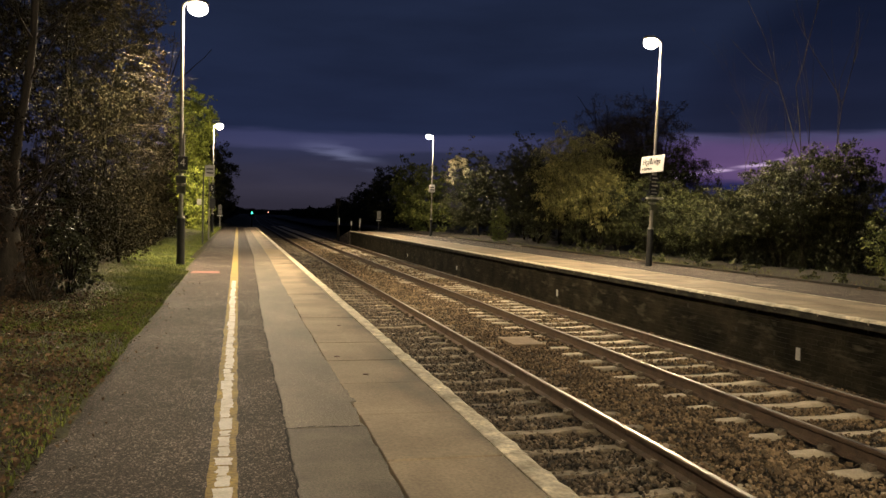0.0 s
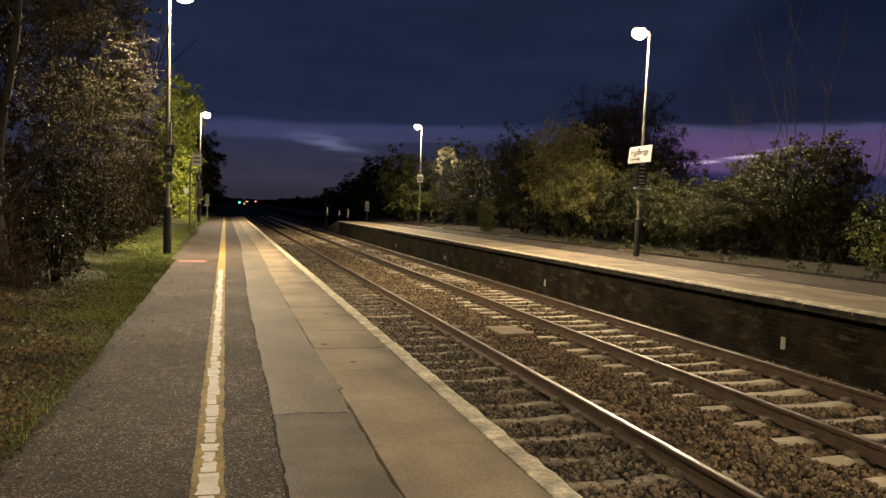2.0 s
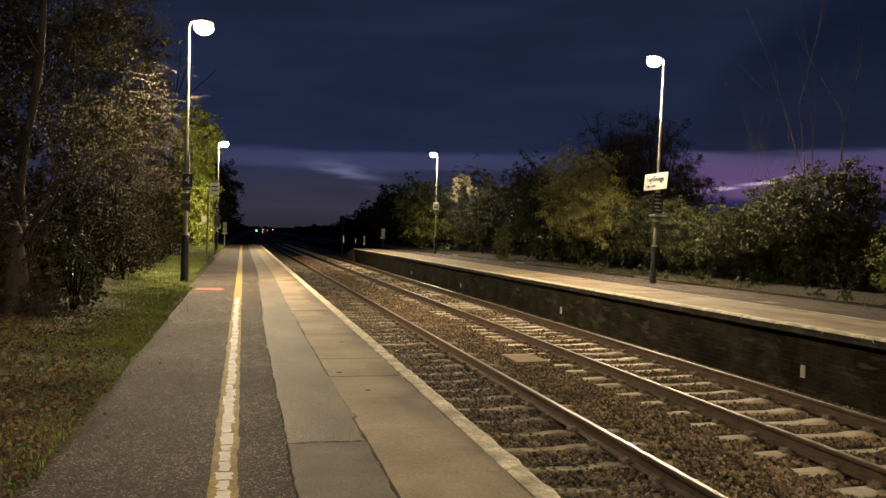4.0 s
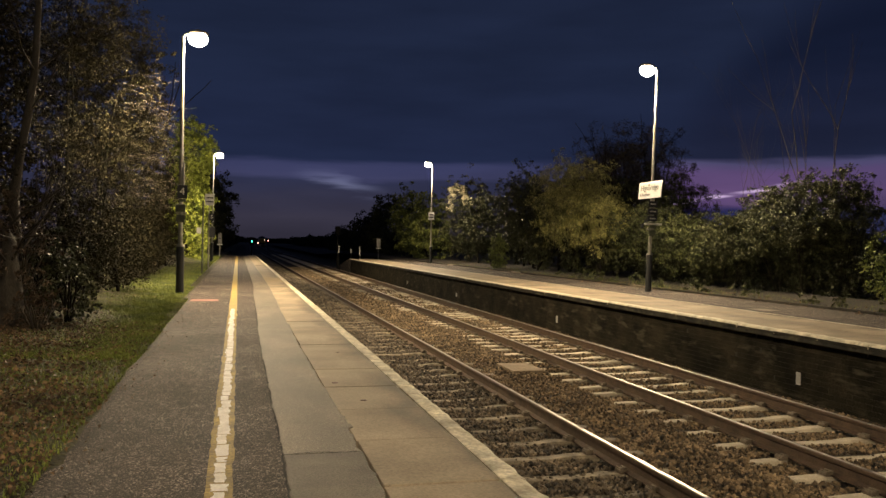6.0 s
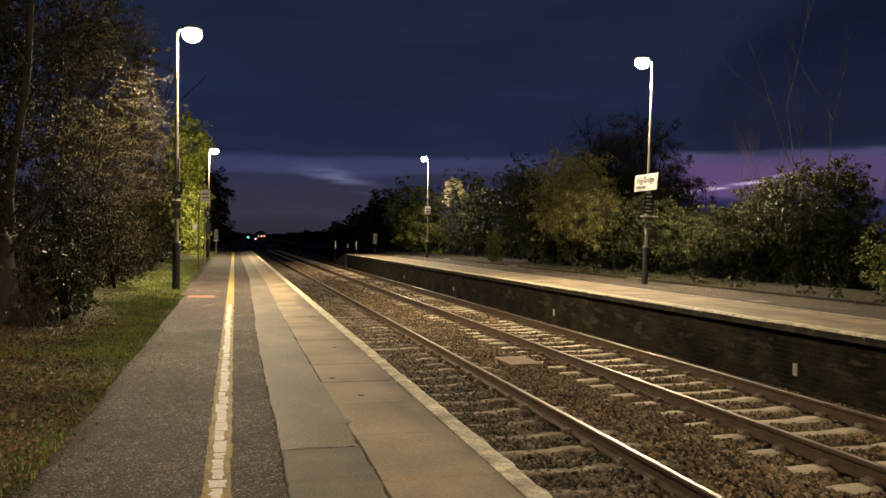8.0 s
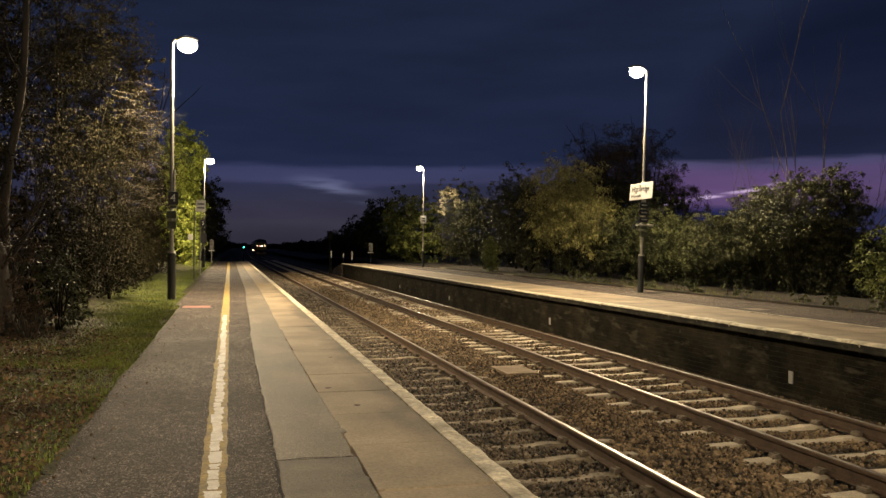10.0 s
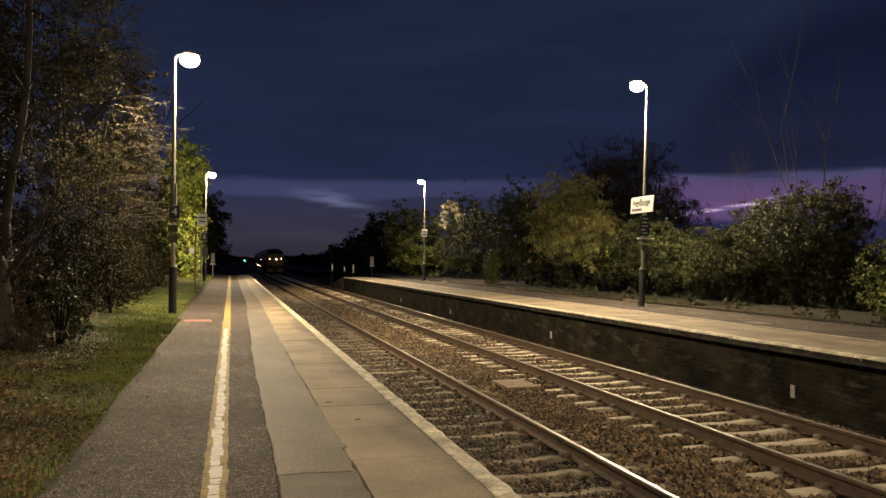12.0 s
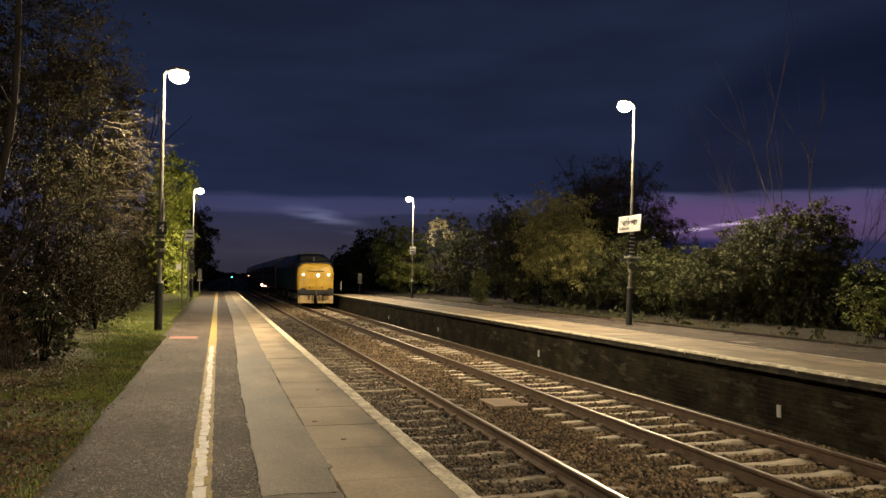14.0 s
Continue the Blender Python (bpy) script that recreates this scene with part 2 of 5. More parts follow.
loco_yellow = surf("warning_yellow_paint", (0.38, 0.235, 0.025), (0.54, 0.345, 0.04), scale=1.6, fine=20, fine_amount=0.1, rough=0.45, bump=0.05, bump_dist=0.002, rnd="local")
loco_dirty = surf("grimy_yellow_paint", (0.30, 0.21, 0.09), (0.48, 0.36, 0.17), scale=3, fine=20, fine_amount=0.25, rough=0.6, bump=0, rnd="local")
loco_blue = surf("dark_blue_paint", (0.004, 0.006, 0.011), (0.008, 0.010, 0.017), scale=1.5, fine=20, fine_amount=0.1, rough=0.4, bump=0, rnd="local")
loco_roof = surf("sooty_roof_grey", (0.035, 0.035, 0.035), (0.06, 0.06, 0.058), scale=1.5, fine=20, rough=0.7, bump=0, rnd="local")
loco_black = surf("oily_black", (0.010, 0.010, 0.010), (0.024, 0.022, 0.020), scale=3, fine=20, rough=0.55, bump=0, rnd="local")
loco_red = surf("red_lamp_glass", (0.22, 0.025, 0.015), (0.30, 0.04, 0.02), scale=2, fine=20, fine_amount=0.1, rough=0.35, bump=0, rnd="local")
coach_paint = surf("dark_maroon_paint", (0.028, 0.012, 0.012), (0.045, 0.02, 0.018), scale=1.5, fine=20, fine_amount=0.1, rough=0.4, bump=0, rnd="local")
dark_glass = surf("dark_window_glass", (0.018, 0.02, 0.02), (0.03, 0.032, 0.032), scale=1, fine=5, fine_amount=0.05, rough=0.1, rough_var=0.03, bump=0, rnd="local")
lamp_glow = glow("lit_lantern_glass", (1.0, 0.82, 0.5), 150.0)
head_glow = glow("lit_headlight", (1.0, 0.62, 0.36), 24.0)
marker_glow = glow("lit_marker_light", (1.0, 0.70, 0.36), 9.0)
side_glow = glow("warm_side_light", (1.0, 0.45, 0.30), 12.0)
signal_green = glow("green_signal_aspect", (0.05, 1.0, 0.62), 6.0)
far_red = glow("far_red_lamp", (1.0, 0.35, 0.25), 5.0)


def add_aggregate(m, scale, amount, tint):
    """Light stone chips scattered in a dark binder."""
    n, l = m.node_tree.nodes, m.node_tree.links
    b = n["Principled BSDF"]
    base = b.inputs["Base Color"].links[0].from_socket
    geo = n.new("ShaderNodeNewGeometry")
    vo = n.new("ShaderNodeTexVoronoi")
    vo.inputs["Scale"].default_value = scale
    l.new(geo.outputs["Position"], vo.inputs["Vector"])
    sep = n.new("ShaderNodeSeparateColor")
    l.new(vo.outputs["Color"], sep.inputs[0])
    r = n.new("ShaderNodeMapRange")
    r.inputs["From Min"].default_value, r.inputs["From Max"].default_value = 1 - amount, 1 - amount * 0.7
    l.new(sep.outputs[0], r.inputs["Value"])
    mix = n.new("ShaderNodeMix")
    mix.data_type = "RGBA"
    l.new(r.outputs[0], mix.inputs["Factor"])
    l.new(base, mix.inputs["A"])
    mix.inputs["B"].default_value = (*tint, 1)
    l.new(mix.outputs["Result"], b.inputs["Base Color"])


def add_stains(m, scale, low, high, stretch=(1, 1, 1), span=None):
    """Broad grime between two gains; span keeps it to a strip of the plan in x, with ragged sides."""
    n, l = m.node_tree.nodes, m.node_tree.links
    b = n["Principled BSDF"]
    base = b.inputs["Base Color"].links[0].from_socket
    geo = n.new("ShaderNodeNewGeometry")
    mp = n.new("ShaderNodeMapping")
    mp.inputs["Scale"].default_value = stretch
    l.new(geo.outputs["Position"], mp.inputs["Vector"])
    t = n.new("ShaderNodeTexNoise")
    t.inputs["Scale"].default_value, t.inputs["Detail"].default_value = scale, 6.0
    l.new(mp.outputs[0], t.inputs["Vector"])
    source = t.outputs["Fac"]
    if span:
        sep = n.new("ShaderNodeSeparateXYZ")
        l.new(geo.outputs["Position"], sep.inputs[0])
        r = n.new("ShaderNodeMapRange")
        r.inputs["From Min"].default_value, r.inputs["From Max"].default_value = span
        r.inputs["To Min"].default_value, r.inputs["To Max"].default_value = 0.28, -0.12
        l.new(sep.outputs["X"], r.inputs["Value"])
        add = n.new("ShaderNodeMath")
        l.new(t.outputs["Fac"], add.inputs[0])
        l.new(r.outputs[0], add.inputs[1])
        source = add.outputs[0]
    g = n.new("ShaderNodeMapRange")
    g.inputs["From Min"].default_value, g.inputs["From Max"].default_value = 0.34, 0.66
    g.inputs["To Min"].default_value, g.inputs["To Max"].default_value = low, high
    l.new(source, g.inputs["Value"])
    mul = n.new("ShaderNodeVectorMath")
    mul.operation = "SCALE"
    l.new(base, mul.inputs[0])
    l.new(g.outputs[0], mul.inputs["Scale"])
    l.new(mul.outputs[0], b.inputs["Base Color"])


add_aggregate(asphalt, 210.0, 0.30, (0.15, 0.122, 0.10))
add_aggregate(asphalt, 120.0, 0.10, (0.30, 0.25, 0.21))
add_stains(asphalt, 0.9, 0.72, 1.35)
add_stains(asphalt, 9.0, 0.75, 1.25)
patch_dark = patch_asphalt.copy()
patch_dark.name = "patch_asphalt_coarse"
add_aggregate(patch_asphalt, 170.0, 0.2, (0.24, 0.208, 0.165))
add_stains(patch_asphalt, 1.4, 0.72, 1.22, (1, 0.45, 1))
add_aggregate(patch_dark, 170.0, 0.2, (0.20, 0.170, 0.13))
add_stains(patch_dark, 2.5, 0.5, 0.9)
slab_far = slab_concrete.copy()
slab_far.name = "far_slab_concrete"
add_stains(slab_far, 1.6, 0.82, 1.15)
add_stains(slab_concrete, 3.0, 0.56, 1.06, (1, 0.35, 1), (0.95, 1.25))
add_stains(nosing_paint, 5.0, 0.62, 1.12)


def brick_wall_material():
    m = surf("sooty_brick", (0.005, 0.0048, 0.003), (0.050, 0.044, 0.028), scale=2.6, fine=9, fine_amount=0.7, rough=0.85, bump=0)
    n, l = m.node_tree.nodes, m.node_tree.links
    geo = n.new("ShaderNodeNewGeometry")
    sep = n.new("ShaderNodeSeparateXYZ")
    com = n.new("ShaderNodeCombineXYZ")
    l.new(geo.outputs["Position"], sep.inputs[0])
    l.new(sep.outputs["Y"], com.inputs["X"])
    l.new(sep.outputs["Z"], com.inputs["Y"])
    br = n.new("ShaderNodeTexBrick")
    br.inputs["Scale"].default_value = 1.0
    br.inputs["Brick Width"].default_value, br.inputs["Row Height"].default_value, br.inputs["Mortar Size"].default_value = 0.23, 0.075, 0.008
    l.new(com.outputs[0], br.inputs["Vector"])
    bp = n.new("ShaderNodeBump")
    bp.inputs["Strength"].default_value, bp.inputs["Distance"].default_value = 0.8, 0.012
    bp.invert = True
    l.new(br.outputs["Fac"], bp.inputs["Height"])
    l.new(bp.outputs[0], n["Principled BSDF"].inputs["Normal"])
    return m


wall_brick = brick_wall_material()


def sooty_bricks(name, rnd):
    """Blackened brick with a few pale lime streaks."""
    m = surf(name, (0.007, 0.0062, 0.0042), (0.034, 0.029, 0.019), scale=1.7, fine=40, fine_amount=0.45, rough=0.9, bump=0.5, bump_dist=0.006, rnd="island", rnd_amount=0.22, spec=0.1)
    n, l = m.node_tree.nodes, m.node_tree.links
    b = n["Principled BSDF"]
    base = b.inputs["Base Color"].links[0].from_socket
    geo = n.new("ShaderNodeNewGeometry")
    mp = n.new("ShaderNodeMapping")
    mp.inputs["Scale"].default_value = (1, 0.8, 3.0)
    l.new(geo.outputs["Position"], mp.inputs["Vector"])
    t = n.new("ShaderNodeTexNoise")
    t.inputs["Scale"].default_value, t.inputs["Detail"].default_value = 2.6, 8.0
    l.new(mp.outputs[0], t.inputs["Vector"])
    r = n.new("ShaderNodeMapRange")
    r.inputs["From Min"].default_value, r.inputs["From Max"].default_value, r.inputs["To Max"].default_value = 0.57, 0.78, 0.6
    l.new(t.outputs["Fac"], r.inputs["Value"])
    mix = n.new("ShaderNodeMix")
    mix.data_type = "RGBA"
    l.new(r.outputs[0], mix.inputs["Factor"])
    l.new(base, mix.inputs["A"])
    mix.inputs["B"].default_value = (0.13, 0.118, 0.085, 1)
    l.new(mix.outputs["Result"], b.inputs["Base Color"])
    if rnd == "object":
        for node in n:
            if node.type == "MAP_RANGE" and node.inputs["Value"].is_linked and node.inputs["Value"].links[0].from_socket.name == "Random Per Island":
                l.new(n.new("ShaderNodeObjectInfo").outputs["Random"], node.inputs["Value"])
    return m


brick_joined = sooty_bricks("sooty_brickwork", "island")
brick_single = sooty_bricks("sooty_brick_piece", "object")


# ---- building helpers ----
def link_mesh(name, me, material, parent=None, label=""):
    if material:
        me.materials.append(material)
    ob = new(name, me)
    if parent:
        ob.parent = parent
    if label:
        ob["label"] = label
    return ob


def part(name, bm, material, parent=None, label="", smooth=False):
    me = bpy.data.meshes.new(name)
    bmesh.ops.recalc_face_normals(bm, faces=bm.faces)
    bm.to_mesh(me)
    bm.free()
    if smooth:
        for p in me.polygons:
            p.use_smooth = True
    return link_mesh(name, me, material, parent, label)


def thing(name, label, category, m=None, group="", kind=""):
    ob = new(name)
    ob.empty_display_size = 0.2
    if m is not None:
        ob.matrix_basis = m
    return tagged(ob, label, category, group, kind)


def array_mesh(name, verts, faces, flat=False):
    """A mesh from arrays: verts (n, 3), faces (m, 3 or 4); flat keeps its edges hard."""
    verts, faces = np.asarray(verts, np.float32), np.asarray(faces, np.int32)
    me = bpy.data.meshes.new(name)
    k = faces.shape[1]
    me.vertices.add(len(verts))
    me.vertices.foreach_set("co", verts.ravel())
    me.loops.add(faces.size)
    me.loops.foreach_set("vertex_index", faces.ravel())
    me.polygons.add(len(faces))
    me.polygons.foreach_set("loop_start", np.arange(0, faces.size, k, dtype=np.int32))
    me.update(calc_edges=True)
    if flat:
        me.shade_flat()
    return me


def box(bm, x0, x1, y0, y1, z0, z1, bevel=0.0):
    c = bmesh.ops.create_cube(bm, size=1.0, matrix=Matrix.LocRotScale(((x0 + x1) / 2, (y0 + y1) / 2, (z0 + z1) / 2), None, (x1 - x0, y1 - y0, z1 - z0)))
    if bevel:
        edges = {e for v in c["verts"] for e in v.link_edges}
        bmesh.ops.bevel(bm, geom=list(edges), offset=bevel, segments=2, affect="EDGES", profile=0.6)
    return bm


def boxed(x0, x1, y0, y1, z0, z1, bevel=0.0):
    return box(bmesh.new(), x0, x1, y0, y1, z0, z1, bevel)


def rod(bm, a, b, r0, r1=None, sides=12):
    a, b = Vector(a), Vector(b)
    d = b - a
    m = Matrix.Translation((a + b) / 2) @ d.to_track_quat("Z", "Y").to_matrix().to_4x4()
    bmesh.ops.create_cone(bm, cap_ends=True, segments=sides, radius1=r0, radius2=r0 if r1 is None else r1, depth=d.length, matrix=m)
    return bm


def rodded(a, b, r0, r1=None, sides=12):
    return rod(bmesh.new(), a, b, r0, r1, sides)


def loft(sections, close=True):
    """A skin over rings of equal length."""
    bm = bmesh.new()
    rings = [[bm.verts.new(p) for p in s] for s in sections]
    n = len(rings[0])
    for a, b in zip(rings, rings[1:]):
        for i in range(n):
            bm.faces.new((a[i], a[(i + 1) % n], b[(i + 1) % n], b[i]))
    if close:
        bm.faces.new(rings[0])
        bm.faces.new(rings[-1])
    return bm


def tube_arrays(points, radii, sides=5):
    """Vertices and quads of a tapering tube along points."""
    pts = [Vector(p) for p in points]
    vs, fs = [], []
    for i, p in enumerate(pts):
        d = (pts[min(i + 1, len(pts) - 1)] - pts[max(i - 1, 0)]).normalized()
        side = d.cross(Vector((0.3, 0.9, 0.2))).normalized()
        up = side.cross(d)
        for k in range(sides):
            a = 2 * math.pi * k / sides
            vs.append(tuple(p + (side * math.cos(a) + up * math.sin(a)) * radii[i]))
    for i in range(len(pts) - 1):
        for k in range(sides):
            j = (k + 1) % sides
            fs.append((i * sides + k, i * sides + j, (i + 1) * sides + j, (i + 1) * sides + k))
    return vs, fs


def join_tubes(tubes, sides=5):
    V, F = [], []
    for pts, rad in tubes:
        v, f = tube_arrays(pts, rad, sides)
        o = len(V)
        V += v
        F += [tuple(i + o for i in q) for q in f]
    return V, F


def lettering(name, text, size, material, parent, m, label=""):
    cu = bpy.data.curves.new(name, "FONT")
    cu.body, cu.size, cu.extrude, cu.align_x, cu.align_y = text, size, 0.002, "CENTER", "CENTER"
    tmp = new("lettering_outline", cu)
    me = bpy.data.meshes.new_from_object(tmp.evaluated_get(bpy.context.evaluated_depsgraph_get()))
    bpy.data.objects.remove(tmp)
    me.name = name
    me.materials.clear()
    ob = link_mesh(name, me, material, parent, label)
    ob.matrix_basis = m
    return ob


def rough_line(rng, a, b, step, wobble):
    ys = np.arange(a, b + step, step)
    return ys, rng.normal(0, wobble, len(ys))


# ---- the lie of the land ----
EDGE, RAIL_TOP, BED = 1.40, -0.79, -1.0
NEAR_TRACK, FAR_TRACK = 2.85, 6.26
FAR_EDGE, FAR_BACK = 7.70, 11.65
NEAR_END, FAR_END = 63.0, 57.5


def bend(y):
    """Sideways drift of the line beyond the station."""
    return 0.0 if y < 105 else 0.0175 * (y - 150) if y > 195 else 0.0175 * (y - 105) ** 2 / 180


def build_ground():
    bm = bmesh.new()
    bmesh.ops.create_grid(bm, x_segments=2, y_segments=2, size=2500, matrix=Matrix.Translation((0, 0, -1.25)))
    tagged(part("ground", bm, far_land), "dark level land reaching to the horizon", "ground", kind="structure")
    bm = bmesh.new()
    ys = list(range(-40, 480, 10))
    prof = [(1.0, -1.5), (1.0, BED), (8.6, BED), (8.6, -1.5)]
    bm = loft([[(x + bend(y), y, z) for x, z in prof] for y in ys])
    tagged(part("trackbed", bm, ballast_bed), "brown stone ballast bed under both tracks", "trackbed", kind="structure")
    rng = random.Random(3)

    def bank(name, xs, mat, label, fall):
        ys = [-40, -10, 0, 4, 8, 12, 16, 20, 25, 30, 36, 44, 54, 66, 90, 120, 200, 420]
        bm = bmesh.new()
        rows = []
        for y in ys:
            row = []
            for x, z in xs:
                zz = z + (rng.uniform(-0.03, 0.05) if abs(x) > 2 else 0)
                row.append(bm.verts.new((x + bend(y) * 0.8, y, zz - (fall if y > 100 else 0))))
            rows.append(row)
        for a, b in zip(rows, rows[1:]):
            for i in range(len(a) - 1):
                bm.faces.new((a[i], a[i + 1], b[i + 1], b[i]))
        tagged(part(name, bm, mat, smooth=True), label, "ground", kind="structure")

    bank("grass_verge", [(-0.80, -0.02), (-1.0, 0.004), (-1.6, 0.01), (-2.6, 0.06), (-4, 0.2), (-7, 0.3), (-14, 0.3), (-40, 0.2), (-41, -1.4)], turf, "mossy grass verge with fallen leaves beside the platform", 0.6)
    bank("verge_far", [(FAR_BACK - 0.1, -0.05), (12.2, 0.02), (14, 0.05), (20, 0.0), (40, -0.2), (42, -1.4)], soil, "bare soil and weeds behind the far platform", 0.6)


build_ground()


# ---- tracks ----
def rail_profile():
    half = [(0.070, 0.0), (0.070, 0.011), (0.012, 0.030), (0.009, 0.105), (0.033, 0.118), (0.036, 0.150), (0.028, 0.158)]
    return half + [(-x, z) for x, z in reversed(half)]


def build_track(name, cx, label, sleeper_mat, sleeper_top, clip_reach, covered, first, gap):
    t = thing(name, label, "railway track", kind="structure")
    ys = [-30, 0, 60, 100] + list(range(110, 460, 10))
    for s in (-1, 1):
        x = cx + s * 0.7525
        prof = rail_profile()
        bm = loft([[(x + px + bend(y), y, RAIL_TOP - 0.159 + pz) for px, pz in prof] for y in ys])
        r = part("rail", bm, rail_rust, t, "rusty steel rail with a polished running surface")
        bm = loft([[(x + px + bend(y), y, RAIL_TOP + pz) for px, pz in ((-0.022, -0.004), (0.022, -0.004), (0.018, 0.0012), (-0.018, 0.0012))] for y in ys])
        part("running_surface", bm, rail_shine, r, "bright worn rail top")
    # sleeper with a raised end on each side of the dip in the middle
    secs = []
    for x, top in ((-1.25, -0.01), (-0.95, 0.0), (-0.45, 0.0), (-0.25, -0.02), (0.25, -0.02), (0.45, 0.0), (0.95, 0.0), (1.25, -0.01)):
        secs.append([(x, -0.125, -0.2), (x, -0.085, top - 0.02), (x, -0.062, top), (x, 0.062, top), (x, 0.085, top - 0.02), (x, 0.125, -0.2)])
    bm = loft(secs)
    me = bpy.data.meshes.new("sleeper")
    bmesh.ops.recalc_face_normals(bm, faces=bm.faces)
    bm.to_mesh(me)
    bm.free()
    me.materials.append(sleeper_mat)
    # spring clip: a base block and a curled bar
    bm = bmesh.new()
    box(bm, -0.04, 0.04, -0.055, 0.055, 0.0, 0.035, 0.006)
    rod(bm, (-0.03, -0.05, 0.04), (-0.03, 0.05, 0.045), 0.013, sides=6)
    rod(bm, (0.02, -0.05, 0.04), (0.02, 0.05, 0.035), 0.013, sides=6)
    rod(bm, (-0.03, 0.05, 0.045), (0.02, 0.05, 0.04), 0.013, sides=6)
    cl = bpy.data.meshes.new("rail_clip")
    bm.to_mesh(cl)
    bm.free()
    cl.materials.append(iron)
    rng = random.Random(int(cx * 10))
    y, i = first, 0
    while y < 128:
        so = new("sleeper", me)
        so.parent = t
        drop = rng.uniform(-0.012, 0.006) + (covered if rng.random() < 0.6 else 0)
        so.matrix_basis = pose(cx + bend(y) + rng.uniform(-0.03, 0.03), y + rng.uniform(-0.03, 0.03), sleeper_top + drop, 0, rng.uniform(-0.3, 0.3), rng.uniform(-1.5, 1.5))
        if 2 < y < clip_reach:
            for rx in (-0.7525, 0.7525):
                for sx in (-0.105, 0.105):
                    c = new("rail_clip", cl)
                    c.parent = so
                    c.matrix_basis = pose(rx + sx, 0, 0.0, 0, 0, 180 if sx < 0 else 0)
        y += gap
        i += 1
    return t


build_track("railway_track", NEAR_TRACK, "near railway track with rusty rails on ballasted sleepers", sleeper_worn, RAIL_TOP - 0.152, 26, -0.012, -3.07 - 0.62 * 14, 0.62)
build_track("railway_track", FAR_TRACK, "far railway track with clean concrete sleepers and steel rails", sleeper_concrete, RAIL_TOP - 0.160, 26, 0.0, -3.2 - 0.6 * 14, 0.60)


def scatter_stones(name, label, x0, x1, y0, y1, count, size, seed, material, skip=True):
    rng = np.random.default_rng(seed)
    x, y = rng.uniform(x0, x1, count), y0 + (y1 - y0) * rng.random(count) ** 1.25
    if skip:
        keep = np.ones(count, bool)
        for cx in (NEAR_TRACK, FAR_TRACK):
            for r in (-0.7525, 0.7525):
                keep &= np.abs(x - cx - r) > 0.075
        # mostly between the sleepers of the far track; over the near one too
        ph = (y + 3.2) % 0.60
        on_far = (np.minimum(ph, 0.60 - ph) < 0.135) & (np.abs(x - FAR_TRACK) < 1.22)
        ph = (y + 3.07) % 0.62
        on_near = (np.minimum(ph, 0.62 - ph) < 0.12) & (np.abs(x - NEAR_TRACK) < 1.22)
        keep &= ~(on_far & (rng.random(count) > 0.03)) & ~(on_near & (rng.random(count) > 0.34))
        x, y = x[keep], y[keep]
    n = len(x)
    heap = 0.02 * np.sin(x * 2.1) * np.sin(y * 1.3) + 0.035 * np.exp(-((x - 4.55) / 0.5) ** 2)
    z = BED + 0.018 + heap + rng.uniform(-0.01, 0.022, n)
    base = np.array([(1, 0, 0), (0, 1, 0), (-1, 0, 0), (0, -1, 0), (0, 0, 1), (0, 0, -1), (0.7, 0.7, 0.5), (-0.6, -0.6, 0.6)], float)
    faces = np.array([(0, 1, 6), (1, 4, 6), (4, 0, 6), (2, 3, 7), (3, 4, 7), (4, 2, 7), (1, 2, 4), (3, 0, 4), (1, 0, 5), (2, 1, 5), (3, 2, 5), (0, 3, 5)])
    s = size * rng.uniform(0.55, 1.35, (n, 1, 1)) * rng.uniform(0.65, 1.25, (n, 1, 3))
    v = base[None] * s * rng.uniform(0.75, 1.2, (n, 8, 1))
    a, b = rng.uniform(0, 6.28, n), rng.uniform(-0.7, 0.7, n)
    ca, sa, cb, sb = np.cos(a), np.sin(a), np.cos(b), np.sin(b)
    v = np.stack([v[..., 0], v[..., 1] * cb[:, None] - v[..., 2] * sb[:, None], v[..., 1] * sb[:, None] + v[..., 2] * cb[:, None]], -1)
    v = np.stack([v[..., 0] * ca[:, None] - v[..., 1] * sa[:, None], v[..., 0] * sa[:, None] + v[..., 1] * ca[:, None], v[..., 2]], -1)
    v += np.stack([x, y, z], -1)[:, None]
    f = faces[None] + (np.arange(n) * 8)[:, None, None]
    tagged(link_mesh(name, array_mesh(name, v.reshape(-1, 3), f.reshape(-1, 3), flat=True), material), label, "ballast", kind="stuff")


scatter_stones("ballast", "loose brown granite ballast stones between and around the tracks", 3.72, 7.75, 2.6, 26, 64000, 0.021, 5, ballast_stone)
scatter_stones("ballast", "dark oily ballast stones on the near track", 1.5, 3.72, 2.6, 26, 38000, 0.022, 15, ballast_oily)
scatter_stones("ballast", "loose brown ballast stones beside the near end of the platform", 1.5, 7.75, -10, 2.6, 16000, 0.03, 7, ballast_stone)
scatter_stones("ballast", "loose brown ballast stones further along the line", 3.72, 7.75, 26, 66, 17000, 0.034, 6, ballast_stone)
scatter_stones("ballast", "dark ballast stones of the near track further along the line", 1.5, 3.72, 26, 66, 9000, 0.034, 16, ballast_oily)


def build_cover():
    t = thing("cable_cover", "flat pale concrete cover slab between the tracks", "cover slab")
    part("slab", boxed(4.42, 4.98, 12.40, 13.26, BED - 0.02, BED + 0.10, 0.012), cover_concrete, t)


build_cover()


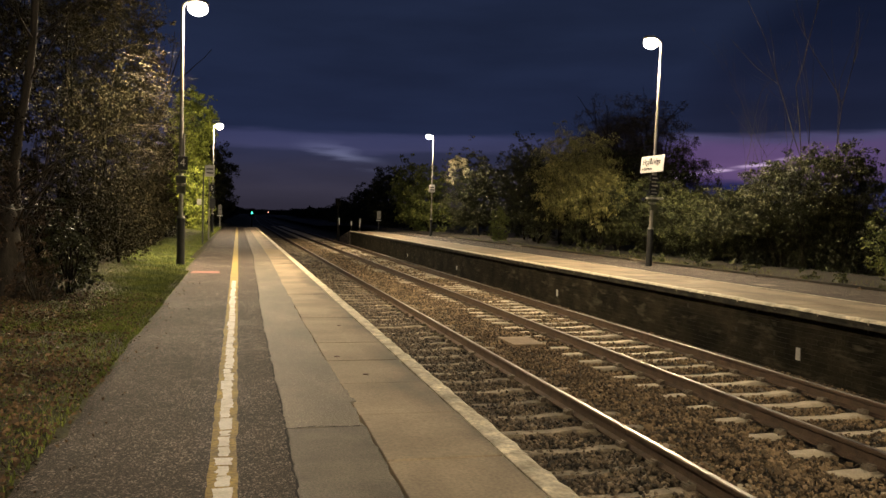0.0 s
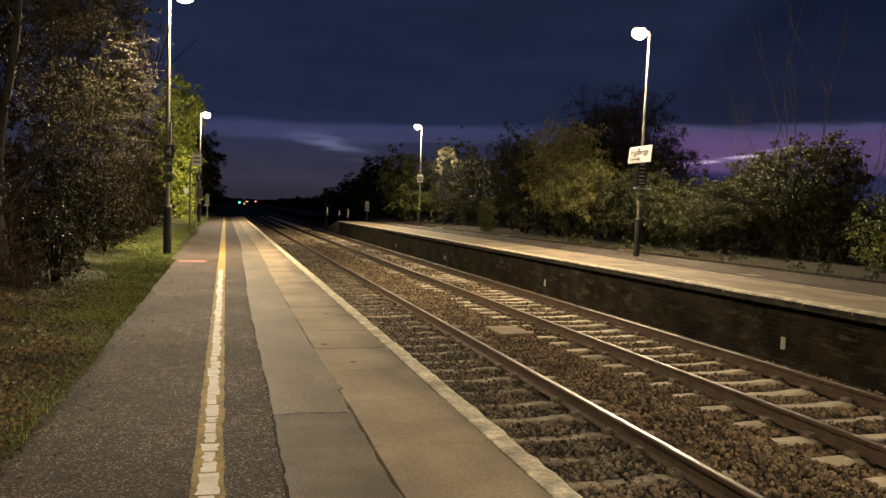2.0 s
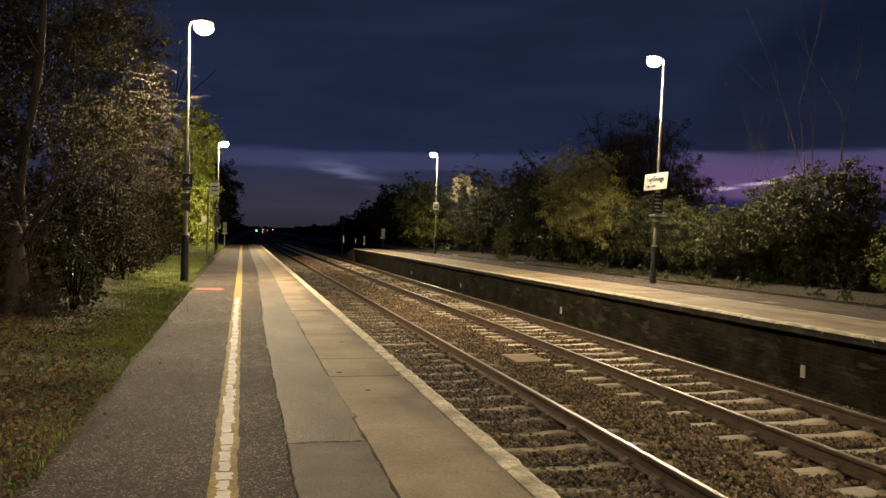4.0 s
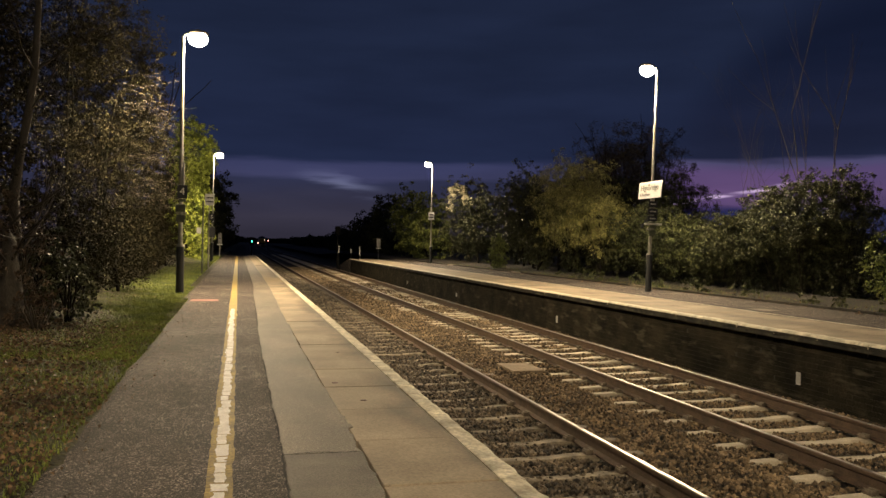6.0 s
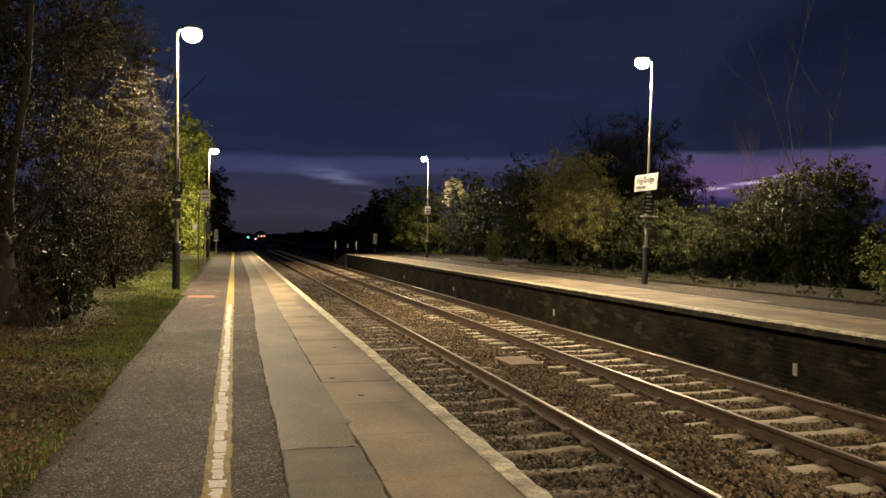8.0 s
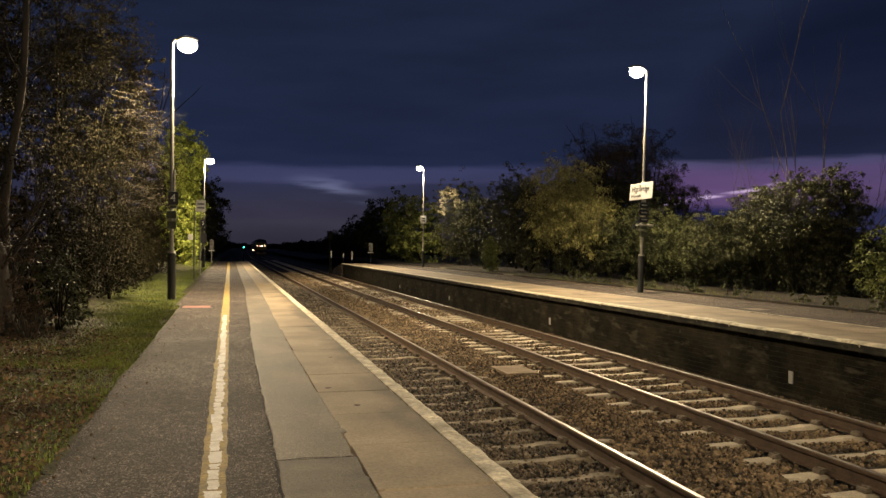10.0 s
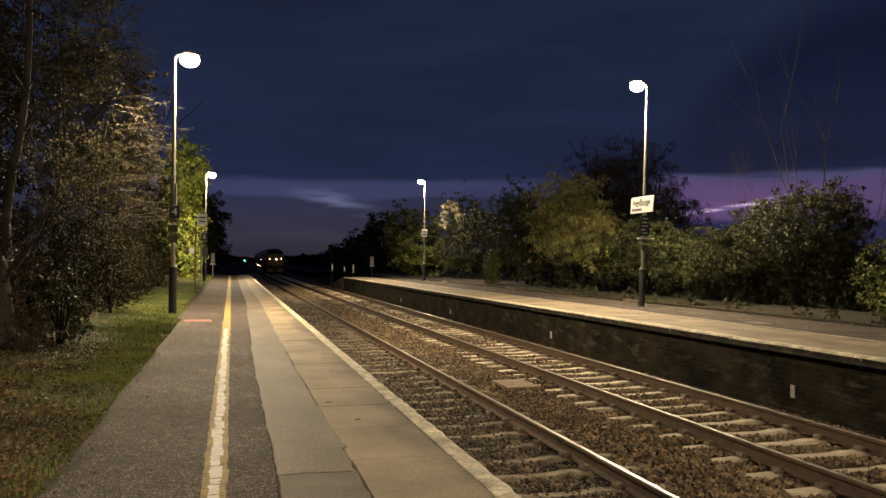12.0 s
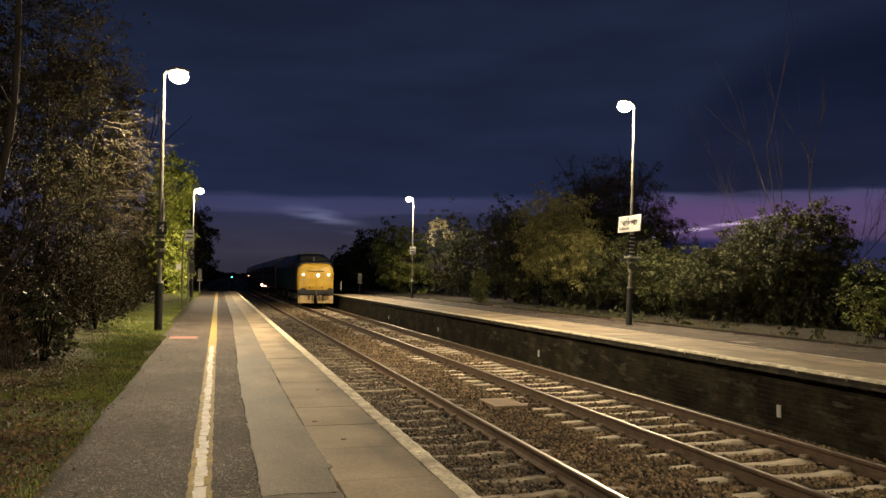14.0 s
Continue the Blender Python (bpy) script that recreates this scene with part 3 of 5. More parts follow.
# ---- near platform ----
def build_near_platform():
    p = thing("platform", "tarmac platform with stone slab edge and painted safety line", "platform", kind="structure")
    rng = np.random.default_rng(11)
    # tarmac with an uneven margin on the grass side
    ys = np.concatenate([np.arange(-30, 2, 4.0), np.arange(2, 30, 0.22), np.arange(30, NEAR_END + 0.1, 3.0)])
    bm = bmesh.new()
    rows = []
    for y in ys:
        xl = -0.90 - (0.25 if y > 14 else 0.25 * max(0, (y - 10)) / 4) + (0.03 * math.sin(y * 2.3) * math.sin(y * 0.9 + 1) + rng.normal(0, 0.022) if y > 2 else 0)
        rows.append([bm.verts.new(c) for c in ((xl, y, -0.35), (xl, y, -0.012), (xl + 0.06, y, 0.0), (0.25, y, 0.0), (0.60, y, 0.0), (0.60, y, -0.35))])
    for a, b in zip(rows, rows[1:]):
        for i in range(5):
            bm.faces.new((a[i], a[i + 1], b[i + 1], b[i]))
    part("tarmac", bm, asphalt, p, "dark worn tarmac")
    # newer grey strip beside the slabs, with ragged sides and a tar seam
    def strip_side(y):
        return 0.255 + (0.0 if y < 9 else min(0.14, (y - 9) * 0.012))

    for a, b, mat in ((-30, 4.305, patch_dark), (4.315, 60.0, patch_asphalt)):
        bm = bmesh.new()
        ys = np.concatenate([np.arange(a, 2.6, 0.5), np.arange(max(a, 2.6), min(b, 12), 0.05), np.arange(12, max(b, 12), 0.4)])
        ys = np.append(ys[ys < b - 0.02], b)
        rows, wl, wr = [], 0.0, 0.0
        for y in ys:
            wl, wr = wl * 0.8 + rng.normal(0, 0.0035), wr * 0.8 + rng.normal(0, 0.0045)
            lift = strip_side(y) - 0.255
            left = 0.255 + lift + wl - (0.012 if y < 4.31 else 0.0)
            right = 0.672 + wr + lift * 0.7 + (0.045 if 4.90 < y < 5.0 else 0.02 if 5.0 <= y < 5.22 else 0.0)
            rows.append([bm.verts.new(c) for c in ((left - 0.004, y, -0.02), (left, y, 0.011), (left + 0.01, y, 0.013), (right - 0.008, y, 0.013), (right, y, 0.007), (right + 0.002, y, -0.05))])
        for u, v in zip(rows, rows[1:]):
            for i in range(5):
                bm.faces.new((u[i], u[i + 1], v[i + 1], v[i]))
        bm.faces.new(rows[0])
        bm.faces.new(rows[-1])
        part("patch_strip", bm, mat, p, "lighter grey resurfaced strip")
    bm = bmesh.new()
    rows = []
    for y in np.arange(1.0, 26, 0.06):
        wide = max(0.002, rng.normal(0.008, 0.004))
        edge = strip_side(y) - (0.012 if y < 4.31 else 0.0) + rng.normal(0, 0.003)
        rows.append([bm.verts.new((edge - wide, y, 0.004)), bm.verts.new((edge + 0.006, y, 0.004))])
    for u, v in zip(rows, rows[1:]):
        bm.faces.new((u[0], u[1], v[1], v[0]))
    part("tar_seam", bm, tar, p, "ragged black tar seam")
    bm = bmesh.new()
    rows = [[bm.verts.new((x, 4.31 + 0.012 * math.sin(x * 19) - max(0.002, rng.normal(0.006, 0.003)), 0.0165)), bm.verts.new((x, 4.314 + 0.012 * math.sin(x * 19) + max(0.001, rng.normal(0.004, 0.003)), 0.0165))] for x in np.arange(0.25, 0.67, 0.02)]
    for u, v in zip(rows, rows[1:]):
        bm.faces.new((u[0], u[1], v[1], v[0]))
    part("tar_seam", bm, tar, p, "ragged black tar seam")
    part("slab_bed", boxed(0.60, 1.27, -30, NEAR_END, -0.4, -0.09), tar, p, "dark joint beneath the slabs")
    wall = boxed(EDGE - 0.55, EDGE - 0.10, -30, NEAR_END, -1.3, -0.13)
    part("face_wall", wall, wall_brick, p, "sooty brick platform face")
    # slabs with a worn pale nosing
    def slab_mesh(w):
        bm = boxed(0.0, 1.262 - 0.685, 0.004, w - 0.004, -0.12, 0.004, 0.007)
        me = bpy.data.meshes.new("paving_slab")
        bm.to_mesh(me)
        bm.free()
        return me
    sl = slab_mesh(0.877)
    sl.materials.append(slab_concrete)
    sl2 = slab_mesh(0.877)
    sl2.materials.append(slab_tan)
    noses = []
    for k in range(4):
        bm = bmesh.new()
        r = np.random.default_rng(50 + k)
        secs = []
        for y in np.linspace(0.003, 0.874, 10):
            e = r.normal(0, 0.005)
            secs.append([(0, y, -0.12), (0, y, 0.006), (0.02, y, 0.009 + r.normal(0, 0.001)), (0.095 + e, y, 0.008), (0.128 + e, y, -0.006 + r.normal(0, 0.003)), (0.136 + e, y, -0.03), (0.13, y, -0.12)])
        bm = loft(secs)
        bmesh.ops.recalc_face_normals(bm, faces=bm.faces)
        me = bpy.data.meshes.new("nosing")
        bm.to_mesh(me)
        bm.free()
        me.materials.append(nosing_paint)
        noses.append(me)
    y, i = 3.70 - 0.877 * 20, 0
    pr = random.Random(4)
    while y < NEAR_END - 0.5:
        s = new("paving_slab", sl2 if 22.5 < y < 25 else sl)
        s.parent = p
        s.matrix_basis = pose(0.685 + pr.uniform(-0.008, 0.008), y, pr.uniform(-0.002, 0.003), pr.uniform(-0.15, 0.15), 0, pr.uniform(-0.25, 0.25))
        s = new("nosing", pr.choice(noses))
        s.parent = p
        s.matrix_basis = pose(1.268, y, 0, 0, 0, pr.uniform(-0.2, 0.2))
        y += 0.877
    # safety line: broad old yellow with worn white blocks over it, plain yellow further on
    def ragged(x0, x1, y0, y1, z, jitter, step):
        bm = bmesh.new()
        ys = np.arange(y0, y1 + step * 0.5, step)
        rows = [[bm.verts.new((x0 + rng.normal(0, jitter), y, z)), bm.verts.new((x1 + rng.normal(0, jitter), y, z))] for y in ys]
        for a, b in zip(rows, rows[1:]):
            bm.faces.new((a[0], a[1], b[1], b[0]))
        return bm
    part("yellow_line", ragged(-0.132, -0.004, -28, 12.5, 0.003, 0.0035, 0.1), yellow_paint, p, "worn dull yellow safety line")
    part("yellow_line", ragged(-0.125, 0.005, 12.5, 60, 0.0035, 0.004, 0.5), yellow_fresh, p, "bright yellow safety line")
    y = -4.0
    while y < 13.5:
        ln = rng.uniform(0.09, 0.26) * (1 + y * 0.02)
        x0, x1 = -0.098 + rng.normal(0, 0.006), -0.034 + rng.normal(0, 0.006)
        bm = bmesh.new()
        n = 5
        lo = [bm.verts.new((x0 + rng.normal(0, 0.005), y + ln * k / n, 0.0062)) for k in range(n + 1)]
        hi = [bm.verts.new((x1 + rng.normal(0, 0.005), y + ln * k / n + rng.normal(0, 0.006), 0.0062)) for k in range(n + 1)]
        for k in range(n):
            bm.faces.new((lo[k], hi[k], hi[k + 1], lo[k + 1]))
        part("paint_block", bm, white_paint, p)
        y += ln + rng.uniform(0.008, 0.022)
    part("red_bar", ragged(-0.84, -0.34, 15.45, 16.0, 0.004, 0.01, 0.05), red_paint, p, "faded red painted bar")
    for sx, sy, sr in ((0.78, 6.49, 0.028), (0.90, 5.74, 0.024), (1.02, 8.3, 0.02)):
        bm = bmesh.new()
        bmesh.ops.create_cone(bm, cap_ends=True, segments=9, radius1=sr, radius2=sr * 0.8, depth=0.004, matrix=Matrix.Translation((sx, sy, 0.009)))
        part("tar_spot", bm, board_brown, p, "small dark tar spot")
    # ramp down at the far end
    bm = loft([[(-1.15, y, -1.2), (-1.15, y, z), (EDGE - 0.05, y, z), (EDGE - 0.05, y, -1.2)] for y, z in ((NEAR_END, -0.004), (NEAR_END + 8, -0.9))])
    part("ramp", bm, asphalt, p)


build_near_platform()


# ---- far platform ----
def far_bricks(p):
    """Uneven courses of brick on the track side of the far platform."""
    rng = np.random.default_rng(77)
    bm = boxed(-0.03, 0.0, -0.111, 0.111, -0.036, 0.036, 0.0015)
    me = bpy.data.meshes.new("brick")
    bm.to_mesh(me)
    bm.free()
    me.materials.append(brick_single)
    cube = np.array([(x, y, z) for x in (0.0, 1.0) for y in (-0.5, 0.5) for z in (-0.5, 0.5)])
    quads = np.array([(0, 1, 3, 2), (0, 4, 5, 1), (2, 3, 7, 6), (1, 5, 7, 3), (0, 2, 6, 4)])
    V, F = [], []
    face = FAR_EDGE + 0.20
    for row in range(12):
        z = -1.02 + 0.0375 + row * 0.075
        y = -6.0 + (0.1125 if row % 2 else 0.0)
        while y < FAR_END - 0.2:
            proud = max(0.0008, rng.normal(0.0016, 0.0005))
            if 8.3 < y < 13.6:
                b = new("brick", me)
                b.parent = p
                b.matrix_basis = pose(face + 0.03 - proud, y, z, rng.normal(0, 0.15), 0, rng.normal(0, 0.3))
            else:
                F.append(quads + len(V) * 8)
                V.append(cube * np.array((0.03, 0.2225, 0.0725)) + np.array((face - proud, y, z)))
            y += 0.225
    link_mesh("brickwork", array_mesh("brickwork", np.concatenate(V), np.concatenate(F), flat=True), brick_joined, p, "sooty brick courses streaked with pale lime")["kind"] = "stuff"


def build_far_platform():
    p = thing("platform", "far platform with pale stone edging above a dark brick wall", "platform", kind="structure")
    rng = random.Random(8)
    part("tarmac", boxed(FAR_EDGE + 1.77, FAR_BACK, -30, FAR_END, -0.4, 0.0), asphalt, p, "grey worn tarmac")
    part("face_wall", boxed(FAR_EDGE + 0.20, FAR_EDGE + 0.8, -30, FAR_END, -1.3, -0.122), wall_brick, p)
    part("corbel", boxed(FAR_EDGE + 0.03, FAR_EDGE + 0.6, -30, FAR_END, -0.119, -0.062), wall_brick, p, "sooty brick platform wall")
    far_bricks(p)
    sl = bpy.data.meshes.new("paving_slab")
    bm = boxed(0.17, 0.948, 0.006, 0.906, -0.12, 0.004, 0.006)
    bm.to_mesh(sl)
    bm.free()
    sl.materials.append(slab_far)
    nose = []
    for k in range(4):
        r = np.random.default_rng(70 + k)
        secs = []
        for y in np.linspace(0.004, 0.908, 8):
            e = r.normal(0, 0.006)
            secs.append([(0.165, y, -0.06), (0.165, y, 0.007), (0.04 + e, y, 0.008), (0.012 + e, y, -0.004), (0.0 + e, y, -0.025), (0.008 + e, y, -0.06)])
        bm = loft(secs)
        bmesh.ops.recalc_face_normals(bm, faces=bm.faces)
        me = bpy.data.meshes.new("nosing")
        bm.to_mesh(me)
        bm.free()
        me.materials.append(nosing_paint)
        me.materials.append(wall_brick)
        for f in me.polygons:
            if f.center.z < -0.03 or f.normal.x < -0.97:
                f.material_index = 1
        nose.append(me)
    y = -14.4
    while y < FAR_END - 0.8:
        for name, me, off in (("paving_slab", sl, 0), ("paving_slab", sl, 0.788), ("nosing", rng.choice(nose), 0)):
            s = new(name, me)
            s.parent = p
            s.matrix_basis = pose(FAR_EDGE + off, y, rng.uniform(-0.004, 0.004), 0, 0, rng.uniform(-0.3, 0.3))
        y += 0.912
    part("edge_line", boxed(9.52, 9.57, -20, FAR_END - 1, -0.01, 0.004), nosing_paint, p, "thin pale painted line")
    for i in range(40):
        y = 4 + i * 1.22
        part("kerb_stone", boxed(FAR_BACK, FAR_BACK + 0.12, y + 0.006, y + 1.214, -0.2, 0.05 + rng.uniform(-0.008, 0.008), 0.012), iron if i % 9 == 5 else soil, p)
    for y, hgt in ((9.9, 0.18), (18.95, 0.17), (28.6, 0.14), (37.5, 0.14)):
        part("marker_plate", boxed(FAR_EDGE + 0.183, FAR_EDGE + 0.199, y - 0.045, y + 0.045, -0.77, -0.77 + hgt, 0.004), sign_grey, p, "small pale marker plate")
    part("drain_cover", boxed(9.85, 10.25, 13.4, 13.9, -0.02, 0.006, 0.004), iron, p)
    bm = loft([[(FAR_EDGE + 0.1, y, -1.2), (FAR_EDGE + 0.1, y, z), (FAR_BACK, y, z), (FAR_BACK, y, -1.2)] for y, z in ((FAR_END, -0.004), (FAR_END + 8, -0.9))])
    part("ramp", bm, asphalt, p)


build_far_platform()


# ---- lamp posts ----
def lamp_post(x, y, height, side, number="", boxes=True, lean=0.0, yaw=0.0):
    """side: +1 if the lantern hangs over towards +x, -1 towards -x."""
    p = thing("platform_lamp", "lit platform lamp on a slim steel post with a dark sleeve", "lamp post", pose(x, y, 0, 0, lean, yaw), group="platform lamps")
    part("base_sleeve", rodded((0, 0, -0.05), (0, 0, 1.0), 0.085, 0.08, 16), black_paint, p, "black painted lower sleeve")
    part("collar", rodded((0, 0, 0.99), (0, 0, 1.04), 0.092, 0.075, 16), galvanised, p)
    part("pole", rodded((0, 0, 1.0), (0, 0, height), 0.047, 0.032, 14), galvanised, p, "weathered galvanised pole")
    bm = bmesh.new()
    for a, b in (((0, 0, height - 0.03), (side * 0.04, 0, height + 0.05)), ((side * 0.04, 0, height + 0.05), (side * 0.16, 0, height + 0.07))):
        rod(bm, a, b, 0.032, sides=10)
    part("arm", bm, galvanised, p)
    # lantern: canopy with a glass bowl beneath, enlarged to take in the lamp's bloom
    secs = []
    for u, w, z in ((0.08, 0.03, 0.075), (0.14, 0.10, 0.12), (0.30, 0.13, 0.15), (0.46, 0.10, 0.12), (0.52, 0.03, 0.075)):
        secs.append([(side * u, -w, height + 0.07), (side * u, -w * 0.8, height + z), (side * u, 0, height + z + 0.02), (side * u, w * 0.8, height + z), (side * u, w, height + 0.07)])
    lan = part("lantern", loft(secs), galvanised, p, "grey lantern head", smooth=True)
    secs = []
    for k in range(11):
        a = math.pi * (k + 0.25) / 10.5
        u, rr = 0.30 - 0.20 * math.cos(a), 0.155 * math.sin(a)
        secs.append([(side * u, rr * math.cos(b) * 1.1, height - 0.035 + rr * math.sin(b)) for b in [2 * math.pi * q / 14 for q in range(14)]])
    part("glass_bowl", loft(secs), lamp_glow, lan, "glowing warm white glass bowl enlarged to the size of its glare", smooth=True)
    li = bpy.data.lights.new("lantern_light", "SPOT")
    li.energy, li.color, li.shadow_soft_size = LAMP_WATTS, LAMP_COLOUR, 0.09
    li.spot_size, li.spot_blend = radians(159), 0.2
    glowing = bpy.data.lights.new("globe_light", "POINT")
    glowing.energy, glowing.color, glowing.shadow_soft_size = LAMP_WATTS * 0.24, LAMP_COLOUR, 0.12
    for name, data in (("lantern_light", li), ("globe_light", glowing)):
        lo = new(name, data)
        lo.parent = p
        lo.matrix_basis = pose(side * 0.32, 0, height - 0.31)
    if boxes:
        bm = boxed(-0.035, 0.10, -0.07, 0.05, 1.93, 1.99, 0.006)
        box(bm, -0.09, 0.09, -0.10, -0.05, 1.50, 1.66, 0.01)
        box(bm, -0.10, 0.10, -0.11, -0.05, 1.72, 1.88, 0.01)
        part("speaker_box", bm, green_box, p, "dull green equipment boxes clamped to the post")
        bm = rodded((-0.10, 0, 1.70), (0.10, 0, 1.70), 0.03, sides=8)
        rod(bm, (0.05, -0.03, 2.0), (0.05, -0.03, 2.75), 0.022, sides=8)
        part("conduit", bm, galvanised, p)
    if number:
        plate = part("number_plate", boxed(-0.07, 0.13, -0.075, -0.06, 2.0, 2.28, 0.004), black_paint, p, "black plate with a white numeral")
        lettering("numeral", number, 0.22, sign_white, plate, pose(0.03, -0.078, 2.14, 90, 0, 0))
    return p


LEFT_LAMP, RIGHT_LAMP = (-1.17, 17.63, 5.40), (10.74, 19.5, 5.98)
lamp_post(*LEFT_LAMP, 1, "4", lean=-0.3)
lamp_post(-1.32, 43.6, 5.62, 1, "5")
right_lamp = lamp_post(*RIGHT_LAMP, -1, lean=1.2)
far_lamp = lamp_post(11.2, 46.6, 5.95, -1, boxes=False, yaw=18)
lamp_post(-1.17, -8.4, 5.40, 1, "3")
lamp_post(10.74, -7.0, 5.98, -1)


def name_board():
    p = thing("station_name_board", "white station name board with dark lettering clamped to the lamp post", "sign", pose(10.74, 19.5, 0, 0, 1.2, 0))
    b = part("panel", boxed(-0.61, 0.61, -0.012, 0.012, -0.225, 0.225, 0.006), sign_white, p, "white enamel panel")
    b.matrix_basis = pose(-0.075, -0.03, 2.74, -4, 0, -90)
    lettering("lettering", "Highbridge", 0.215, ink, b, pose(-0.02, -0.0145, 0.06, 90, 0, 0))
    lettering("lettering", "& Burnham", 0.115, ink, b, pose(-0.24, -0.0145, -0.12, 90, 0, 0))
    for z in (2.60, 2.86):
        part("bracket", boxed(-0.12, 0.0, -0.02, 0.02, z, z + 0.04), galvanised, p)


name_board()


def post_plates():
    p = thing("notice_plates", "dark notice plates strapped to the lamp post beneath the name board", "sign", pose(10.74, 19.5, 0, 0, 1.2, 0))
    for z0, z1, w in ((2.28, 2.44, 0.13), (2.08, 2.24, 0.15), (1.90, 2.04, 0.14)):
        f = part("plate", boxed(-w, w, -0.085, -0.065, z0, z1, 0.004), black_paint, p)
        part("text_bar", boxed(-w * 0.6, w * 0.6, -0.089, -0.086, (z0 + z1) / 2 - 0.015, (z0 + z1) / 2 + 0.02), sign_grey, f)
    part("ledge", boxed(-0.2, 0.27, -0.12, 0.0, 1.80, 1.85, 0.008), sign_grey, p, "pale bracket shelf")


post_plates()


def flag_sign(name, label, x, y, z0, z1, w, mat, turn=-12, bars=2):
    p = thing(name, label, "sign", pose(x, y, 0, 0, 0, turn))
    b = part("panel", boxed(-w / 2, w / 2, -0.072, -0.055, z0, z1, 0.005), mat, p)
    for k in range(bars):
        z = z1 - (k + 1) * (z1 - z0) / (bars + 1)
        part("text_bar", boxed(-w * 0.36, w * 0.36, -0.077, -0.073, z - 0.03, z + 0.03), ink, b)
    part("clamp", boxed(-0.05, 0.05, -0.06, 0.055, (z0 + z1) / 2 - 0.02, (z0 + z1) / 2 + 0.02), galvanised, p)


flag_sign("platform_sign", "small white sign plate clamped to the far lamp post", 11.2, 46.6, 2.62, 3.08, 0.34, sign_white)


def sign_post(name, label, x, y, height, panels, r=0.035, mat=None):
    p = thing(name, label, "sign post", pose(x, y, 0))
    part("post", rodded((0, 0, -0.05), (0, 0, height), r, sides=10), mat or galvanised, p)
    for x0, x1, z0, z1, m, bars in panels:
        b = part("panel", boxed(x0, x1, -r - 0.022, -r - 0.004, z0, z1, 0.004), m, p)
        for k in range(bars):
            zc = z1 - (k + 1) * (z1 - z0) / (bars + 1)
            part("text_bar", boxed(x0 + 0.05, x1 - 0.05, -r - 0.027, -r - 0.0225, zc - 0.025, zc + 0.025), ink, b)


sign_post("sign_post", "tall thin weathered post standing in the grass", -1.16, 28.2, 2.45, [(-0.20, -0.05, 1.35, 1.55, sign_grey, 0)], 0.03, green_box)
sign_post("sign_post", "post with a framed white notice and dark panels", -1.14, 33.4, 3.05, [(-0.17, 0.19, 2.52, 2.98, sign_white, 2), (0.0, 0.2, 1.92, 2.2, black_paint, 0), (0.02, 0.24, 1.25, 1.65, black_paint, 0)], 0.03)
sign_post("sign_post", "short post with a white notice toned down for weak light at the platform end", -1.22, 58.0, 1.65, [(-0.13, 0.13, 0.92, 1.6, sign_dull, 1), (-0.19, 0.19, 0.80, 0.88, sign_grey, 0)], 0.035)
sign_post("sign_post", "short post with a grey notice on the far platform", 10.6, 61.5, 1.5, [(-0.15, 0.15, 0.85, 1.5, sign_dull, 0), (-0.2, 0.2, 0.74, 0.80, sign_grey, 0)], 0.035, black_paint)


lettering("numeral", "5", 0.2, sign_white, bpy.data.objects["sign_post.001"], pose(0.10, -0.058, 2.06, 90, 0, 0))


def signal(x, y, z, label, lit):
    p = thing("railway_signal", label, "signal", pose(x, y, 0))
    part("mast", rodded((0, 0, -1.25), (0, 0, z - 0.2), 0.05, sides=10), matt_black, p)
    h = part("head", boxed(-0.16, 0.16, -0.06, 0.12, z - 0.28, z + 0.3, 0.03), matt_black, p, "black signal head")
    part("backboard", boxed(-0.2, 0.2, 0.125, 0.135, z - 0.32, z + 0.34, 0.003), matt_black, h)
    if lit:
        part("lens", rodded((0, -0.05, z), (0, -0.075, z), 0.07, sides=16), signal_green, h, "lit green aspect")
        part("hood", rodded((0, -0.20, z + 0.13), (0, -0.05, z + 0.13), 0.05, sides=10), matt_black, h)
    return p


signal(1.22, 75.0, 1.07, "railway signal showing green beyond the platform end", True)
signal(7.4, 61.3, 2.05, "dark railway signal seen from behind beyond the far platform", False)


def marker_post(x, y, z0, z1, label="short white marker post beside the track"):
    p = thing("marker_post", label, "marker post", pose(x, y, 0))
    part("stem", boxed(-0.03, 0.03, -0.02, 0.02, -1.2, z0 + 0.02), matt_black, p)
    # white plate given grey, to stand for the dim light past the platform
    part("plate", boxed(-0.045, 0.045, -0.035, -0.022, z0, z1, 0.004), sign_grey, p)


marker_post(7.42, 60.6, 0.37, 0.89)
marker_post(8.4, 61.0, 0.37, 0.67)
marker_post(9.06, 61.0, 0.2, 0.88)


def distant_lamp():
    p = thing("distant_lamp", "small red lamp on a post far along the line", "lamp", pose(4.55, 127.5, 0))
    part("post", rodded((0, 0, -1.2), (0, 0, 1.15), 0.04, sides=8), black_paint, p)
    part("lens", rodded((0, -0.08, 1.24), (0, 0.05, 1.24), 0.08, sides=12), far_red, p)


distant_lamp()


